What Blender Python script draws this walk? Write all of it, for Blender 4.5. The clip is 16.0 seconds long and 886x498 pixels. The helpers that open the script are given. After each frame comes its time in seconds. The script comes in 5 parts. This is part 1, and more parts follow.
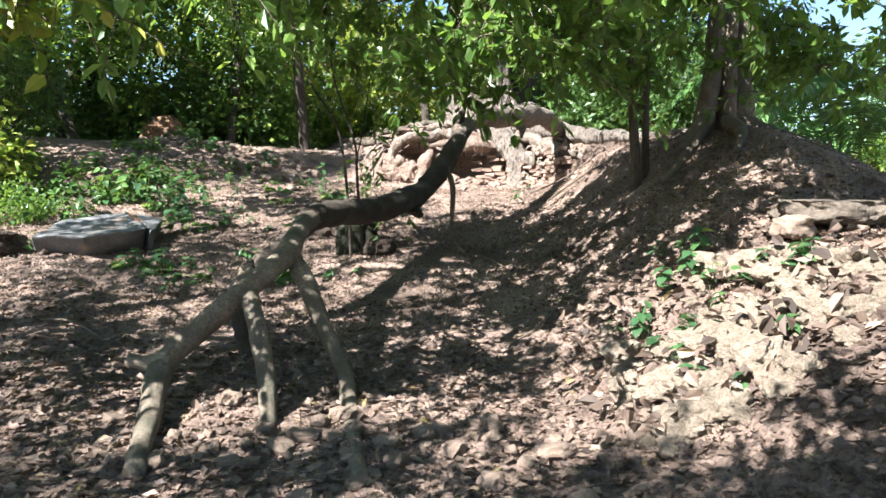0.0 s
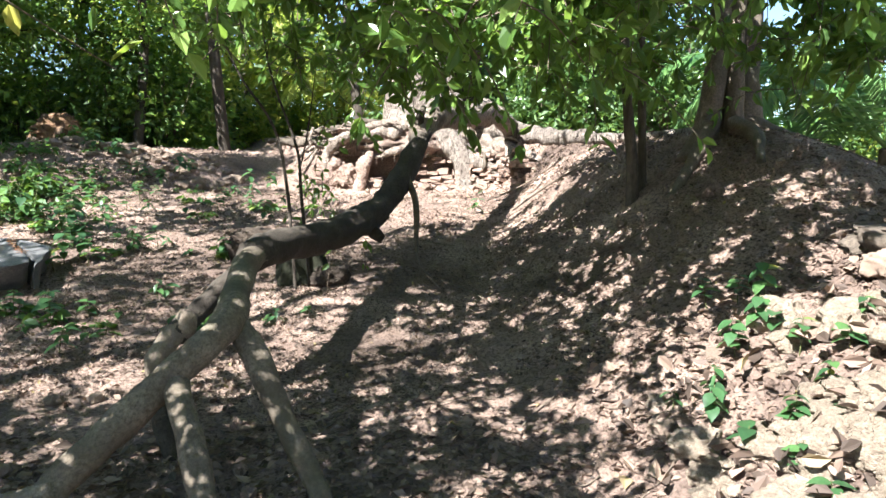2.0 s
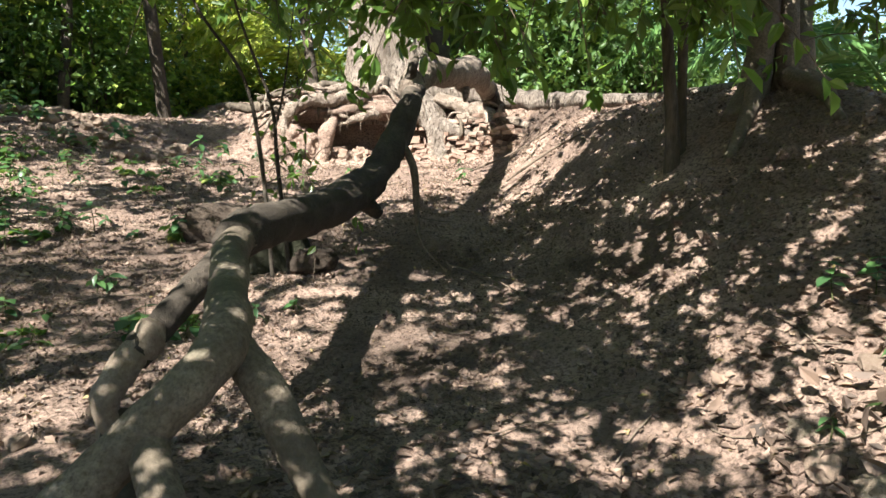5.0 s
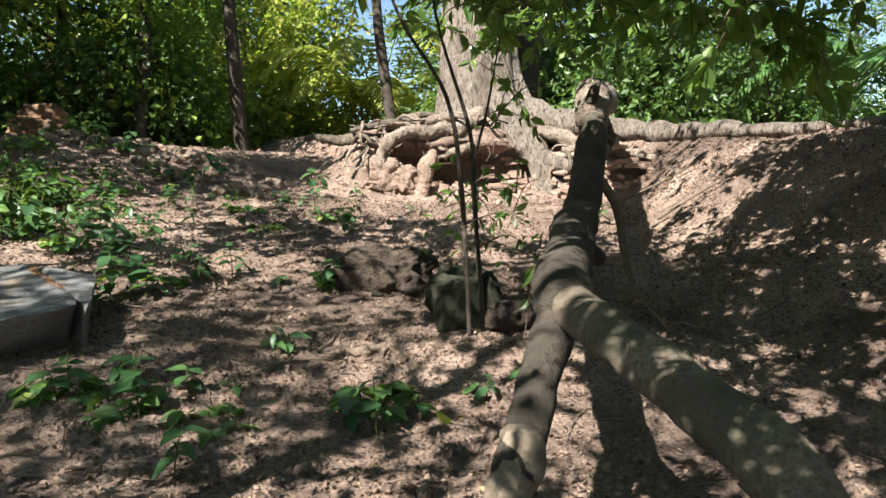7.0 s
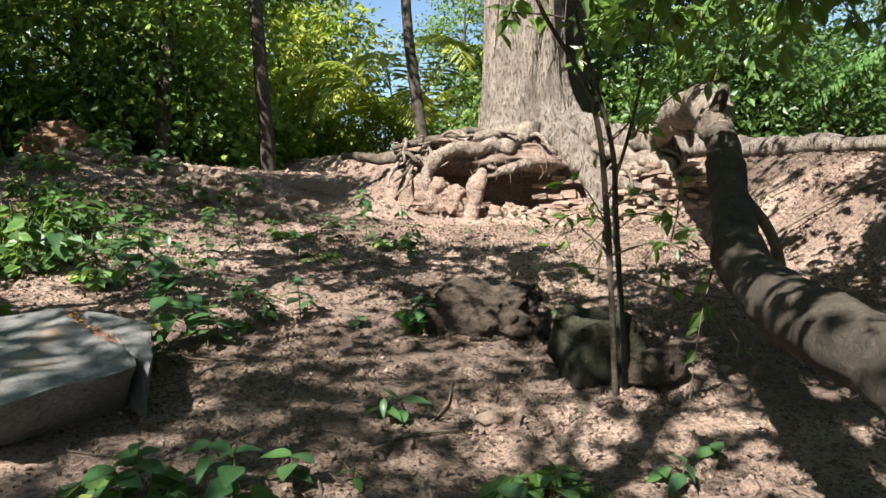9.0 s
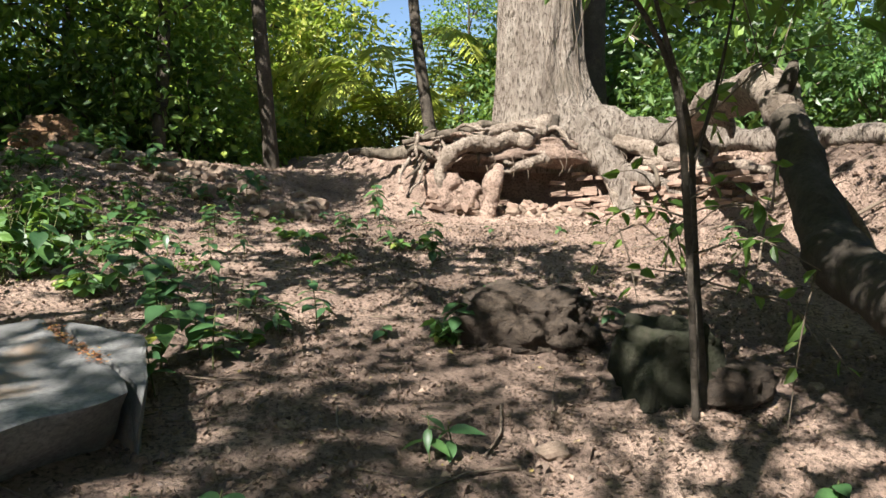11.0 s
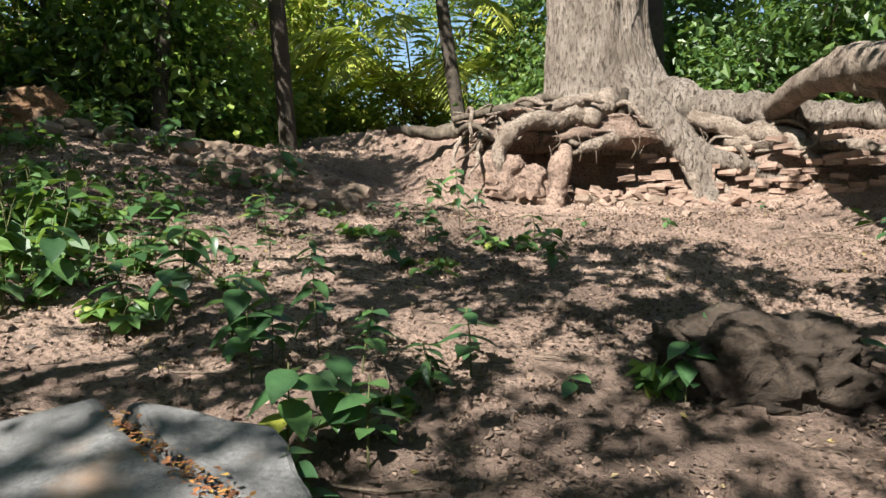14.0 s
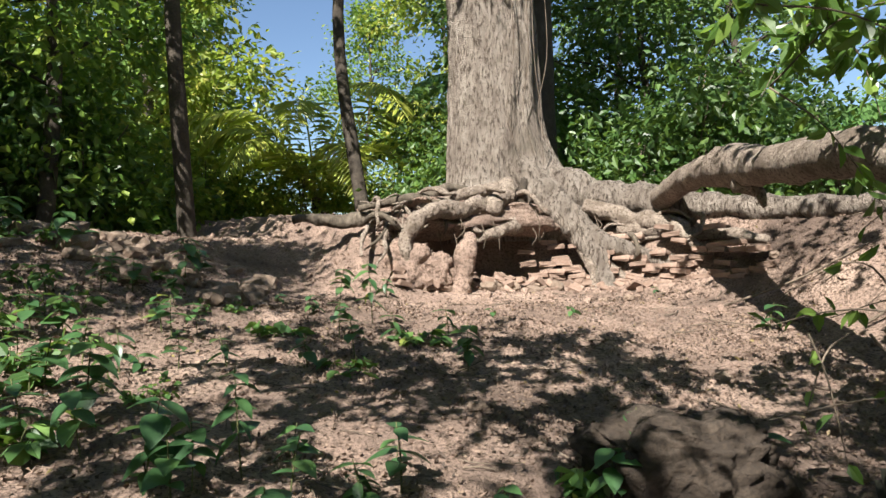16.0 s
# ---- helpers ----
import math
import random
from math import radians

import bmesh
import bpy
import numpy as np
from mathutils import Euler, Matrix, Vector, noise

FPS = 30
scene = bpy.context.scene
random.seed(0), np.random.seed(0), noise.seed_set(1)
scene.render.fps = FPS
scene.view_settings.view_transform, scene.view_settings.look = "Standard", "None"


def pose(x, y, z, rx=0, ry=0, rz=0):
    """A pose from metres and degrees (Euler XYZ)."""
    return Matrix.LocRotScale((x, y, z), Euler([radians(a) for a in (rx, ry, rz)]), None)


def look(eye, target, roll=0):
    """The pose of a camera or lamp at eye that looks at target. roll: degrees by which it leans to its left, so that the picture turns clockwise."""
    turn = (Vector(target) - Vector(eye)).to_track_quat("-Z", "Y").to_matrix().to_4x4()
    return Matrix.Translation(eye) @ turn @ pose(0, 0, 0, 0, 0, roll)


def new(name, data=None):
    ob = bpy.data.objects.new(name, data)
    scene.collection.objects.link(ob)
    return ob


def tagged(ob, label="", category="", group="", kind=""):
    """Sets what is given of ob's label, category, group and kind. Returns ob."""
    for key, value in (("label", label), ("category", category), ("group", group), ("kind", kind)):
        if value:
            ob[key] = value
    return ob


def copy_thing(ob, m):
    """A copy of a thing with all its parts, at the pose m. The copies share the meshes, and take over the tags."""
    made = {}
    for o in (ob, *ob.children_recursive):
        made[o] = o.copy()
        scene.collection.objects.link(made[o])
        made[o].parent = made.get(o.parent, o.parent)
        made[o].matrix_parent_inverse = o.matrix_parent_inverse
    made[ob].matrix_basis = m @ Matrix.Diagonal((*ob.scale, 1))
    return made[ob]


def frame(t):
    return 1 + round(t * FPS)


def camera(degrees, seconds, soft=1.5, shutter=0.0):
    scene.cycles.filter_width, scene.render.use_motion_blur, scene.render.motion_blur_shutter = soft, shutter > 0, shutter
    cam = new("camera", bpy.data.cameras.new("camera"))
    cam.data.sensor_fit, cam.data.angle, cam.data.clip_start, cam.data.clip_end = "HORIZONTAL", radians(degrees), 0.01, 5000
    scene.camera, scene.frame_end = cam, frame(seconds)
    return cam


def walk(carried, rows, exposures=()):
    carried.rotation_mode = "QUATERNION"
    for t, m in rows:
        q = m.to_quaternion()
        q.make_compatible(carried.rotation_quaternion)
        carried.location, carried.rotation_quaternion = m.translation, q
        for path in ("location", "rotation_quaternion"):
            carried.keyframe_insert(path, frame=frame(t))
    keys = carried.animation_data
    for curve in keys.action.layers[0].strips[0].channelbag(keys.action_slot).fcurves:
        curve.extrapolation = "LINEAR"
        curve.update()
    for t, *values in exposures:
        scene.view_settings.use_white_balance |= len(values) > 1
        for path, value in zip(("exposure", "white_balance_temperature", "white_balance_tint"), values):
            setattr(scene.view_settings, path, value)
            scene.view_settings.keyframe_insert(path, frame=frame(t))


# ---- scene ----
cam = camera(63.6, 16.0)
PATH = [
    (0, (0.48, 1.616, 1.534), (0.356, 3.603, 1.337), 0.2),
    (0.5, (0.355, 2.08, 1.615), (0.228, 4.064, 1.402), 0.1),
    (1, (0.209, 2.457, 1.693), (0.131, 4.444, 1.476), 0.0),
    (1.5, (0.03, 2.804, 1.695), (0.024, 4.793, 1.49), -0.0),
    (2, (-0.039, 2.993, 1.723), (0.063, 4.979, 1.509), -0.3),
    (2.5, (-0.153, 3.211, 1.739), (0.098, 5.181, 1.507), -0.4),
    (3, (-0.213, 3.386, 1.773), (0.083, 5.349, 1.53), -0.5),
    (3.2, (-0.22, 3.443, 1.766), (0.076, 5.405, 1.52), -0.5),
    (5.3, (-0.692, 4.314, 1.609), (-0.438, 6.276, 1.319), -0.3),
    (5.5, (-0.836, 4.392, 1.607), (-0.591, 6.355, 1.314), -0.2),
    (6, (-1.145, 4.616, 1.593), (-0.91, 6.581, 1.308), -0.2),
    (6.5, (-1.477, 4.969, 1.641), (-1.249, 6.94, 1.396), -0.3),
    (7, (-1.766, 5.242, 1.619), (-1.539, 7.22, 1.433), -0.4),
    (7.5, (-1.985, 5.469, 1.65), (-1.753, 7.45, 1.503), -0.6),
    (8, (-2.119, 5.687, 1.62), (-1.886, 7.669, 1.483), -0.6),
    (8.5, (-2.245, 5.996, 1.625), (-2.014, 7.978, 1.491), -0.6),
    (9, (-2.384, 6.198, 1.64), (-2.151, 8.18, 1.51), -0.7),
    (9.2, (-2.46, 6.294, 1.633), (-2.222, 8.276, 1.504), -0.7),
    (11.3, (-2.576, 6.981, 1.596), (-2.337, 8.963, 1.469), -0.9),
    (11.5, (-2.628, 7.142, 1.595), (-2.393, 9.124, 1.464), -0.9),
    (12, (-2.736, 7.438, 1.627), (-2.505, 9.42, 1.493), -0.9),
    (12.5, (-2.841, 7.704, 1.622), (-2.6, 9.684, 1.48), -0.9),
    (13, (-2.965, 8.014, 1.646), (-2.713, 9.992, 1.487), -0.9),
    (13.5, (-3.127, 8.162, 1.663), (-2.855, 10.136, 1.495), -1.0),
    (14, (-3.334, 8.204, 1.657), (-3.02, 10.171, 1.482), -1.1),
    (14.5, (-3.453, 8.19, 1.67), (-3.014, 10.133, 1.489), -1.3),
    (15, (-3.471, 8.212, 1.734), (-2.946, 10.134, 1.559), -1.5),
    (15.5, (-3.467, 8.233, 1.779), (-2.896, 10.148, 1.684), -1.5),
    (16, (-3.459, 8.217, 1.816), (-2.857, 10.125, 1.841), -1.6),
]

EXPOSURES = [(0, 2.46, 5900, 10), (1.5, 2.62, 5900, 10), (3.2, 2.60, 5900, 10), (5.3, 2.20, 6400, 9), (9.2, 1.94, 6400, 9), (11.3, 1.90, 6400, 10), (16, 1.68, 6400, 10)]
walk(cam, [(t, look(eye, target, roll)) for t, eye, target, roll in PATH], EXPOSURES)

# ---- sky and sun ----
SUN_AZ, SUN_EL = 221.0, 47.0      # compass bearing of the sun from +y, clockwise; height
world = bpy.data.worlds.new("sky")
scene.world = world
world.use_nodes = True
wn = world.node_tree.nodes
wl = world.node_tree.links
sky = wn.new("ShaderNodeTexSky")
sky.sky_type = "NISHITA"
sky.sun_disc = False
sky.dust_density = 0.3
sky.ozone_density = 2.5
sky.sun_elevation = radians(SUN_EL)
sky.sun_rotation = radians(SUN_AZ)
wl.new(sky.outputs[0], wn["Background"].inputs[0])
wn["Background"].inputs[1].default_value = 0.048
sun_data = bpy.data.lights.new("sun", "SUN")
sun_data.energy = 5.0
sun_data.angle = radians(0.5)
sun_data.color = (1.0, 0.955, 0.87)
sun = new("sun", sun_data)
sun_from = Vector((math.sin(radians(SUN_AZ)) * math.cos(radians(SUN_EL)),
                   math.cos(radians(SUN_AZ)) * math.cos(radians(SUN_EL)), math.sin(radians(SUN_EL))))
sun.matrix_world = look(sun_from * 40, (0, 0, 0))

# ---- materials ----


def ramp(nt, fac, stops):
    r = nt.nodes.new("ShaderNodeValToRGB")
    el = r.color_ramp.elements
    while len(el) < len(stops):
        el.new(0.5)
    for e, (p, c) in zip(el, stops):
        e.position, e.color = p, (*c, 1)
    nt.links.new(fac, r.inputs[0])
    return r.outputs[0]


def noise_node(nt, vec, scale, detail=6.0, rough=0.6, stretch=None):
    if stretch:
        m = nt.nodes.new("ShaderNodeMapping")
        m.inputs["Scale"].default_value = stretch
        nt.links.new(vec, m.inputs[0])
        vec = m.outputs[0]
    n = nt.nodes.new("ShaderNodeTexNoise")
    n.inputs["Scale"].default_value = scale
    n.inputs["Detail"].default_value = detail
    n.inputs["Roughness"].default_value = rough
    nt.links.new(vec, n.inputs["Vector"])
    return n.outputs["Fac"]


def mix(nt, fac, a, b, kind="MIX"):
    m = nt.nodes.new("ShaderNodeMix")
    m.data_type, m.blend_type = "RGBA", kind
    if isinstance(fac, float):
        m.inputs["Factor"].default_value = fac
    else:
        nt.links.new(fac, m.inputs["Factor"])
    for sock, v in ((m.inputs[6], a), (m.inputs[7], b)):
        if isinstance(v, tuple):
            sock.default_value = (*v, 1)
        else:
            nt.links.new(v, sock)
    return m.outputs[2]


def rough_surface(name, stops, scale, fine=None, fine_scale=60.0, rough=0.9, bump=0.5, bump_scale=None, bump_size=0.02,
                  stretch=None, by_piece=0.0, patches=None, crisp=(0.35, 0.7)):
    """Noise-coloured rough material: broad colours, fine grain, patches and relief, in object metres."""
    m = bpy.data.materials.new(name)
    m.use_nodes = True
    nt = m.node_tree
    b = nt.nodes["Principled BSDF"]
    b.inputs["Roughness"].default_value = rough
    b.inputs["Specular IOR Level"].default_value = 0.25
    tc = nt.nodes.new("ShaderNodeTexCoord")
    vec = tc.outputs["Object"]
    col = ramp(nt, noise_node(nt, vec, scale, 8, 0.65, stretch), stops)
    g = noise_node(nt, vec, fine_scale, 4, 0.7, stretch)
    if fine:
        col = mix(nt, ramp(nt, g, [(crisp[0], (0, 0, 0)), (crisp[1], (1, 1, 1))]), col, fine)
    if patches:
        pc, pscale, lo, hi = patches
        col = mix(nt, ramp(nt, noise_node(nt, vec, pscale, 5, 0.6), [(lo, (0, 0, 0)), (hi, (1, 1, 1))]), col, pc)
    if by_piece:
        oi = nt.nodes.new("ShaderNodeObjectInfo")
        col = mix(nt, by_piece, col, ramp(nt, oi.outputs["Random"], [(0, (0.25, 0.25, 0.25)), (1, (1, 1, 1))]), "MULTIPLY")
    nt.links.new(col, b.inputs["Base Color"])
    bp = nt.nodes.new("ShaderNodeBump")
    bp.inputs["Strength"].default_value = bump
    bp.inputs["Distance"].default_value = bump_size
    nt.links.new(noise_node(nt, vec, bump_scale or fine_scale, 8, 0.7, stretch), bp.inputs["Height"])
    nt.links.new(bp.outputs[0], b.inputs["Normal"])
    return m


def leaf_material(name, stops, rough=0.45, through_light=0.45, glow=(0.3, 0.45, 0.05), per_object=False):
    """Leaves: colour differs leaf by leaf, glossy above, light comes through."""
    m = bpy.data.materials.new(name)
    m.use_nodes = True
    nt = m.node_tree
    b = nt.nodes["Principled BSDF"]
    b.inputs["Roughness"].default_value = rough
    b.inputs["Specular IOR Level"].default_value = 0.5
    if per_object:
        rnd = nt.nodes.new("ShaderNodeObjectInfo").outputs["Random"]
    else:
        rnd = nt.nodes.new("ShaderNodeNewGeometry").outputs["Random Per Island"]
    col = ramp(nt, rnd, stops)
    tc = nt.nodes.new("ShaderNodeTexCoord")
    col = mix(nt, 0.5, col, ramp(nt, noise_node(nt, tc.outputs["Object"], 9.0, 4), [(0.3, (0.5, 0.5, 0.45)), (0.75, (1.2, 1.2, 1.0))]), "MULTIPLY")
    nt.links.new(col, b.inputs["Base Color"])
    tr = nt.nodes.new("ShaderNodeBsdfTranslucent")
    nt.links.new(mix(nt, 0.5, col, glow), tr.inputs[0])
    ms = nt.nodes.new("ShaderNodeMixShader")
    ms.inputs[0].default_value = through_light
    nt.links.new(b.outputs[0], ms.inputs[1])
    nt.links.new(tr.outputs[0], ms.inputs[2])
    nt.links.new(ms.outputs[0], nt.nodes["Material Output"].inputs[0])
    return m


SOIL = rough_surface("soil", [(0.25, (0.15, 0.108, 0.088)), (0.5, (0.325, 0.228, 0.179)), (0.75, (0.51, 0.375, 0.298))], 1.3,
                     fine=(0.13, 0.092, 0.072), fine_scale=38, crisp=(0.47, 0.62), rough=0.95, bump=1.0, bump_scale=26, bump_size=0.06,
                     patches=((0.10, 0.07, 0.055), 0.6, 0.5, 0.7))
BARK_PALE = rough_surface("pale_bark", [(0.3, (0.20, 0.158, 0.128)), (0.5, (0.36, 0.30, 0.25)), (0.7, (0.50, 0.43, 0.365))], 3.4,
                          fine=(0.10, 0.075, 0.058), fine_scale=17, crisp=(0.50, 0.62), rough=0.92, bump=1.0, bump_scale=17, bump_size=0.22,
                          stretch=(1.6, 1.6, 0.5), patches=((0.20, 0.165, 0.13), 1.3, 0.55, 0.7))
BARK_ROOT = rough_surface("root_bark", [(0.25, (0.14, 0.108, 0.084)), (0.5, (0.285, 0.229, 0.184)), (0.75, (0.41, 0.34, 0.28))], 3.0,
                          fine=(0.11, 0.083, 0.064), fine_scale=34, crisp=(0.5, 0.62), rough=0.92, bump=1.0, bump_scale=24, bump_size=0.07,
                          patches=((0.15, 0.115, 0.088), 5.0, 0.52, 0.66))
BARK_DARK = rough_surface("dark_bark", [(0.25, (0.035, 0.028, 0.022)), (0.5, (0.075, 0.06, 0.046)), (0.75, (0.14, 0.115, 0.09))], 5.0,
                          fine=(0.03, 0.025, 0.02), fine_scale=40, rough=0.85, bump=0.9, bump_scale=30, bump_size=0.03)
BARK_LIMB = rough_surface("limb_bark", [(0.25, (0.08, 0.064, 0.048)), (0.5, (0.185, 0.15, 0.113)), (0.75, (0.33, 0.275, 0.21))], 4.5,
                          fine=(0.09, 0.072, 0.05), fine_scale=55, rough=0.9, bump=0.8, bump_scale=38, bump_size=0.02,
                          patches=((0.085, 0.082, 0.056), 2.2, 0.52, 0.68))
BARK_MID = rough_surface("forest_bark", [(0.25, (0.05, 0.04, 0.03)), (0.5, (0.11, 0.088, 0.066)), (0.75, (0.19, 0.155, 0.12))], 3.0,
                         fine=(0.05, 0.04, 0.03), fine_scale=20, rough=0.9, bump=0.8, bump_scale=18, bump_size=0.03, stretch=(1.5, 1.5, 0.4))
CUT_WOOD = rough_surface("split_wood", [(0.3, (0.17, 0.13, 0.095)), (0.7, (0.34, 0.275, 0.21))], 8.0, fine=(0.14, 0.105, 0.078), fine_scale=60)
MOSSY = rough_surface("mossy_stone", [(0.25, (0.02, 0.02, 0.014)), (0.5, (0.04, 0.039, 0.026)), (0.75, (0.085, 0.075, 0.055))], 4.0, fine=(0.022, 0.026, 0.012), fine_scale=30, rough=0.95, bump=1.0, bump_scale=26, bump_size=0.05)
SLATE = rough_surface("grey_slab_stone", [(0.25, (0.09, 0.088, 0.087)), (0.5, (0.17, 0.167, 0.166)), (0.75, (0.27, 0.263, 0.258))], 2.4,
                      fine=(0.09, 0.09, 0.09), fine_scale=50, rough=0.8, bump=0.6, bump_scale=30, bump_size=0.012,
                      patches=((0.21, 0.15, 0.11), 3.0, 0.58, 0.7))
LATERITE = rough_surface("dark_porous_stone", [(0.25, (0.03, 0.023, 0.018)), (0.5, (0.085, 0.063, 0.047)), (0.75, (0.18, 0.138, 0.105))], 4.0,
                         fine=(0.045, 0.035, 0.028), fine_scale=38, rough=0.95, bump=1.0, bump_scale=26, bump_size=0.05)
BROWN_STONE = rough_surface("grey_brown_stone", [(0.25, (0.10, 0.078, 0.06)), (0.5, (0.18, 0.145, 0.113)), (0.75, (0.28, 0.228, 0.18))], 4.0,
                            fine=(0.08, 0.062, 0.048), fine_scale=38, rough=0.95, bump=1.0, bump_scale=24, bump_size=0.04)
RUST_STONE = rough_surface("ochre_stone", [(0.25, (0.18, 0.10, 0.055)), (0.5, (0.33, 0.20, 0.115)), (0.75, (0.44, 0.29, 0.18))], 3.0,
                           fine=(0.12, 0.06, 0.035), fine_scale=35, rough=0.95, bump=1.0, bump_scale=20, bump_size=0.05,
                           patches=((0.07, 0.052, 0.038), 3.2, 0.48, 0.6))
PEBBLE = rough_surface("pale_rubble", [(0.25, (0.17, 0.12, 0.09)), (0.5, (0.30, 0.225, 0.175)), (0.75, (0.42, 0.34, 0.27))], 6.0,
                       fine=(0.2, 0.14, 0.10), fine_scale=50, rough=0.95, bump=0.7, bump_scale=40, bump_size=0.015, by_piece=0.5)
BRICK = rough_surface("old_brick", [(0.25, (0.17, 0.118, 0.092)), (0.5, (0.285, 0.205, 0.162)), (0.75, (0.41, 0.312, 0.252))], 7.0,
                      fine=(0.24, 0.15, 0.11), fine_scale=60, rough=0.95, bump=0.8, bump_scale=45, bump_size=0.015, by_piece=0.45)
# clay colour raised to carry the glare of sun on the slope
SUN_BLEACHED_LOOK_CLAY = rough_surface("clay_paled_for_sun", [(0.25, (0.20, 0.145, 0.105)), (0.5, (0.40, 0.32, 0.24)), (0.75, (0.56, 0.47, 0.36))], 5.0,
                     fine=(0.22, 0.16, 0.115), fine_scale=16, crisp=(0.52, 0.66), rough=0.95, bump=1.0, bump_scale=18, bump_size=0.05)
TWIG = rough_surface("dry_twig", [(0.3, (0.10, 0.075, 0.055)), (0.7, (0.24, 0.19, 0.145))], 12.0, fine=(0.08, 0.06, 0.045), fine_scale=80)
LEAF_FOREST = leaf_material("forest_leaves", [(0.0, (0.055, 0.115, 0.025)), (0.5, (0.105, 0.20, 0.04)), (0.85, (0.18, 0.29, 0.055)), (1.0, (0.30, 0.35, 0.06))])
LEAF_DARK = leaf_material("dark_leaves", [(0.0, (0.035, 0.075, 0.02)), (0.6, (0.06, 0.125, 0.03)), (1.0, (0.11, 0.18, 0.04))], through_light=0.3)
# yellowish leaves, lightened in colour to stand for sun on them
LEAF_YELLOW = leaf_material("sun_tinted_yellowish_leaves", [(0.0, (0.14, 0.21, 0.03)), (0.6, (0.27, 0.33, 0.05)), (1.0, (0.44, 0.40, 0.08))], through_light=0.45)
LEAF_NEAR = leaf_material("broad_leaves", [(0.0, (0.055, 0.115, 0.026)), (0.6, (0.105, 0.19, 0.045)), (1.0, (0.21, 0.31, 0.075))], rough=0.33, through_light=0.5)
LEAF_CREEP = leaf_material("creeper_leaves", [(0.0, (0.03, 0.075, 0.024)), (0.5, (0.065, 0.14, 0.04)), (0.97, (0.12, 0.22, 0.055)), (1.0, (0.30, 0.31, 0.07))], rough=0.5, through_light=0.35)
LEAF_SEED = leaf_material("seedling_leaf", [(0.0, (0.03, 0.075, 0.032)), (0.6, (0.055, 0.125, 0.048)), (0.96, (0.085, 0.17, 0.055)), (1.0, (0.34, 0.33, 0.05))],
                          rough=0.4, through_light=0.32, glow=(0.14, 0.28, 0.06), per_object=True)
# yellow-green, with sunlight on the fronds put into the bright colour
LEAF_PALM_SUNNY = leaf_material("sun_brightened_palm_leaflets", [(0.0, (0.32, 0.40, 0.07)), (1.0, (0.58, 0.58, 0.14))], rough=0.35, through_light=0.4, glow=(0.4, 0.5, 0.06))
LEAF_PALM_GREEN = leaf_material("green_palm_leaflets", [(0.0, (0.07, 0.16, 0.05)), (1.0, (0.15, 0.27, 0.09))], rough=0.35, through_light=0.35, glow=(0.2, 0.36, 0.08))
LITTER = leaf_material("dry_leaf_litter", [(0.0, (0.04, 0.028, 0.022)), (0.4, (0.10, 0.068, 0.054)), (0.8, (0.22, 0.152, 0.122)), (0.98, (0.29, 0.205, 0.16)), (1.0, (0.26, 0.21, 0.06))],
                       rough=0.7, through_light=0.12, glow=(0.3, 0.16, 0.06))
STEM = rough_surface("green_stem", [(0.3, (0.06, 0.07, 0.025)), (0.7, (0.12, 0.12, 0.05))], 20.0)

# ---- building helpers ----
RNG = np.random.default_rng(7)


def mesh_from(name, verts, faces, material, smooth=True):
    me = bpy.data.meshes.new(name)
    verts = np.asarray(verts, dtype=np.float32).reshape(-1, 3)
    faces = np.asarray(faces, dtype=np.int32)
    n, k = faces.shape
    me.vertices.add(len(verts))
    me.vertices.foreach_set("co", verts.ravel())
    me.loops.add(n * k)
    me.loops.foreach_set("vertex_index", faces.ravel())
    me.polygons.add(n)
    me.polygons.foreach_set("loop_start", np.arange(0, n * k, k, dtype=np.int32))
    me.polygons.foreach_set("loop_total", np.full(n, k, dtype=np.int32))
    me.polygons.foreach_set("use_smooth", np.full(n, smooth))
    me.update(calc_edges=True)
    me.materials.append(material)
    return me


def child(name, me, parent, label="", at=None):
    ob = new(name, me)
    ob.parent = parent
    if at is not None:
        ob.matrix_basis = at
    if label:
        tagged(ob, label)
    return ob


def thing(name, m, label, category, group="", kind=""):
    ob = new(name)
    ob.empty_display_size = 0.1
    ob.matrix_basis = m
    return tagged(ob, label, category, group, kind)


def spline(points, steps=8):
    """Smooth line through points (rows of any width)."""
    p = np.asarray(points, float)
    p = np.vstack([2 * p[0] - p[1], p, 2 * p[-1] - p[-2]])
    out = []
    for i in range(1, len(p) - 2):
        for u in np.linspace(0, 1, steps, endpoint=False):
            a, b, c, d = p[i - 1:i + 3]
            out.append(0.5 * (2 * b + (c - a) * u + (2 * a - 5 * b + 4 * c - d) * u * u + (3 * b - a - 3 * c + d) * u ** 3))
    out.append(p[-2])
    return np.array(out)


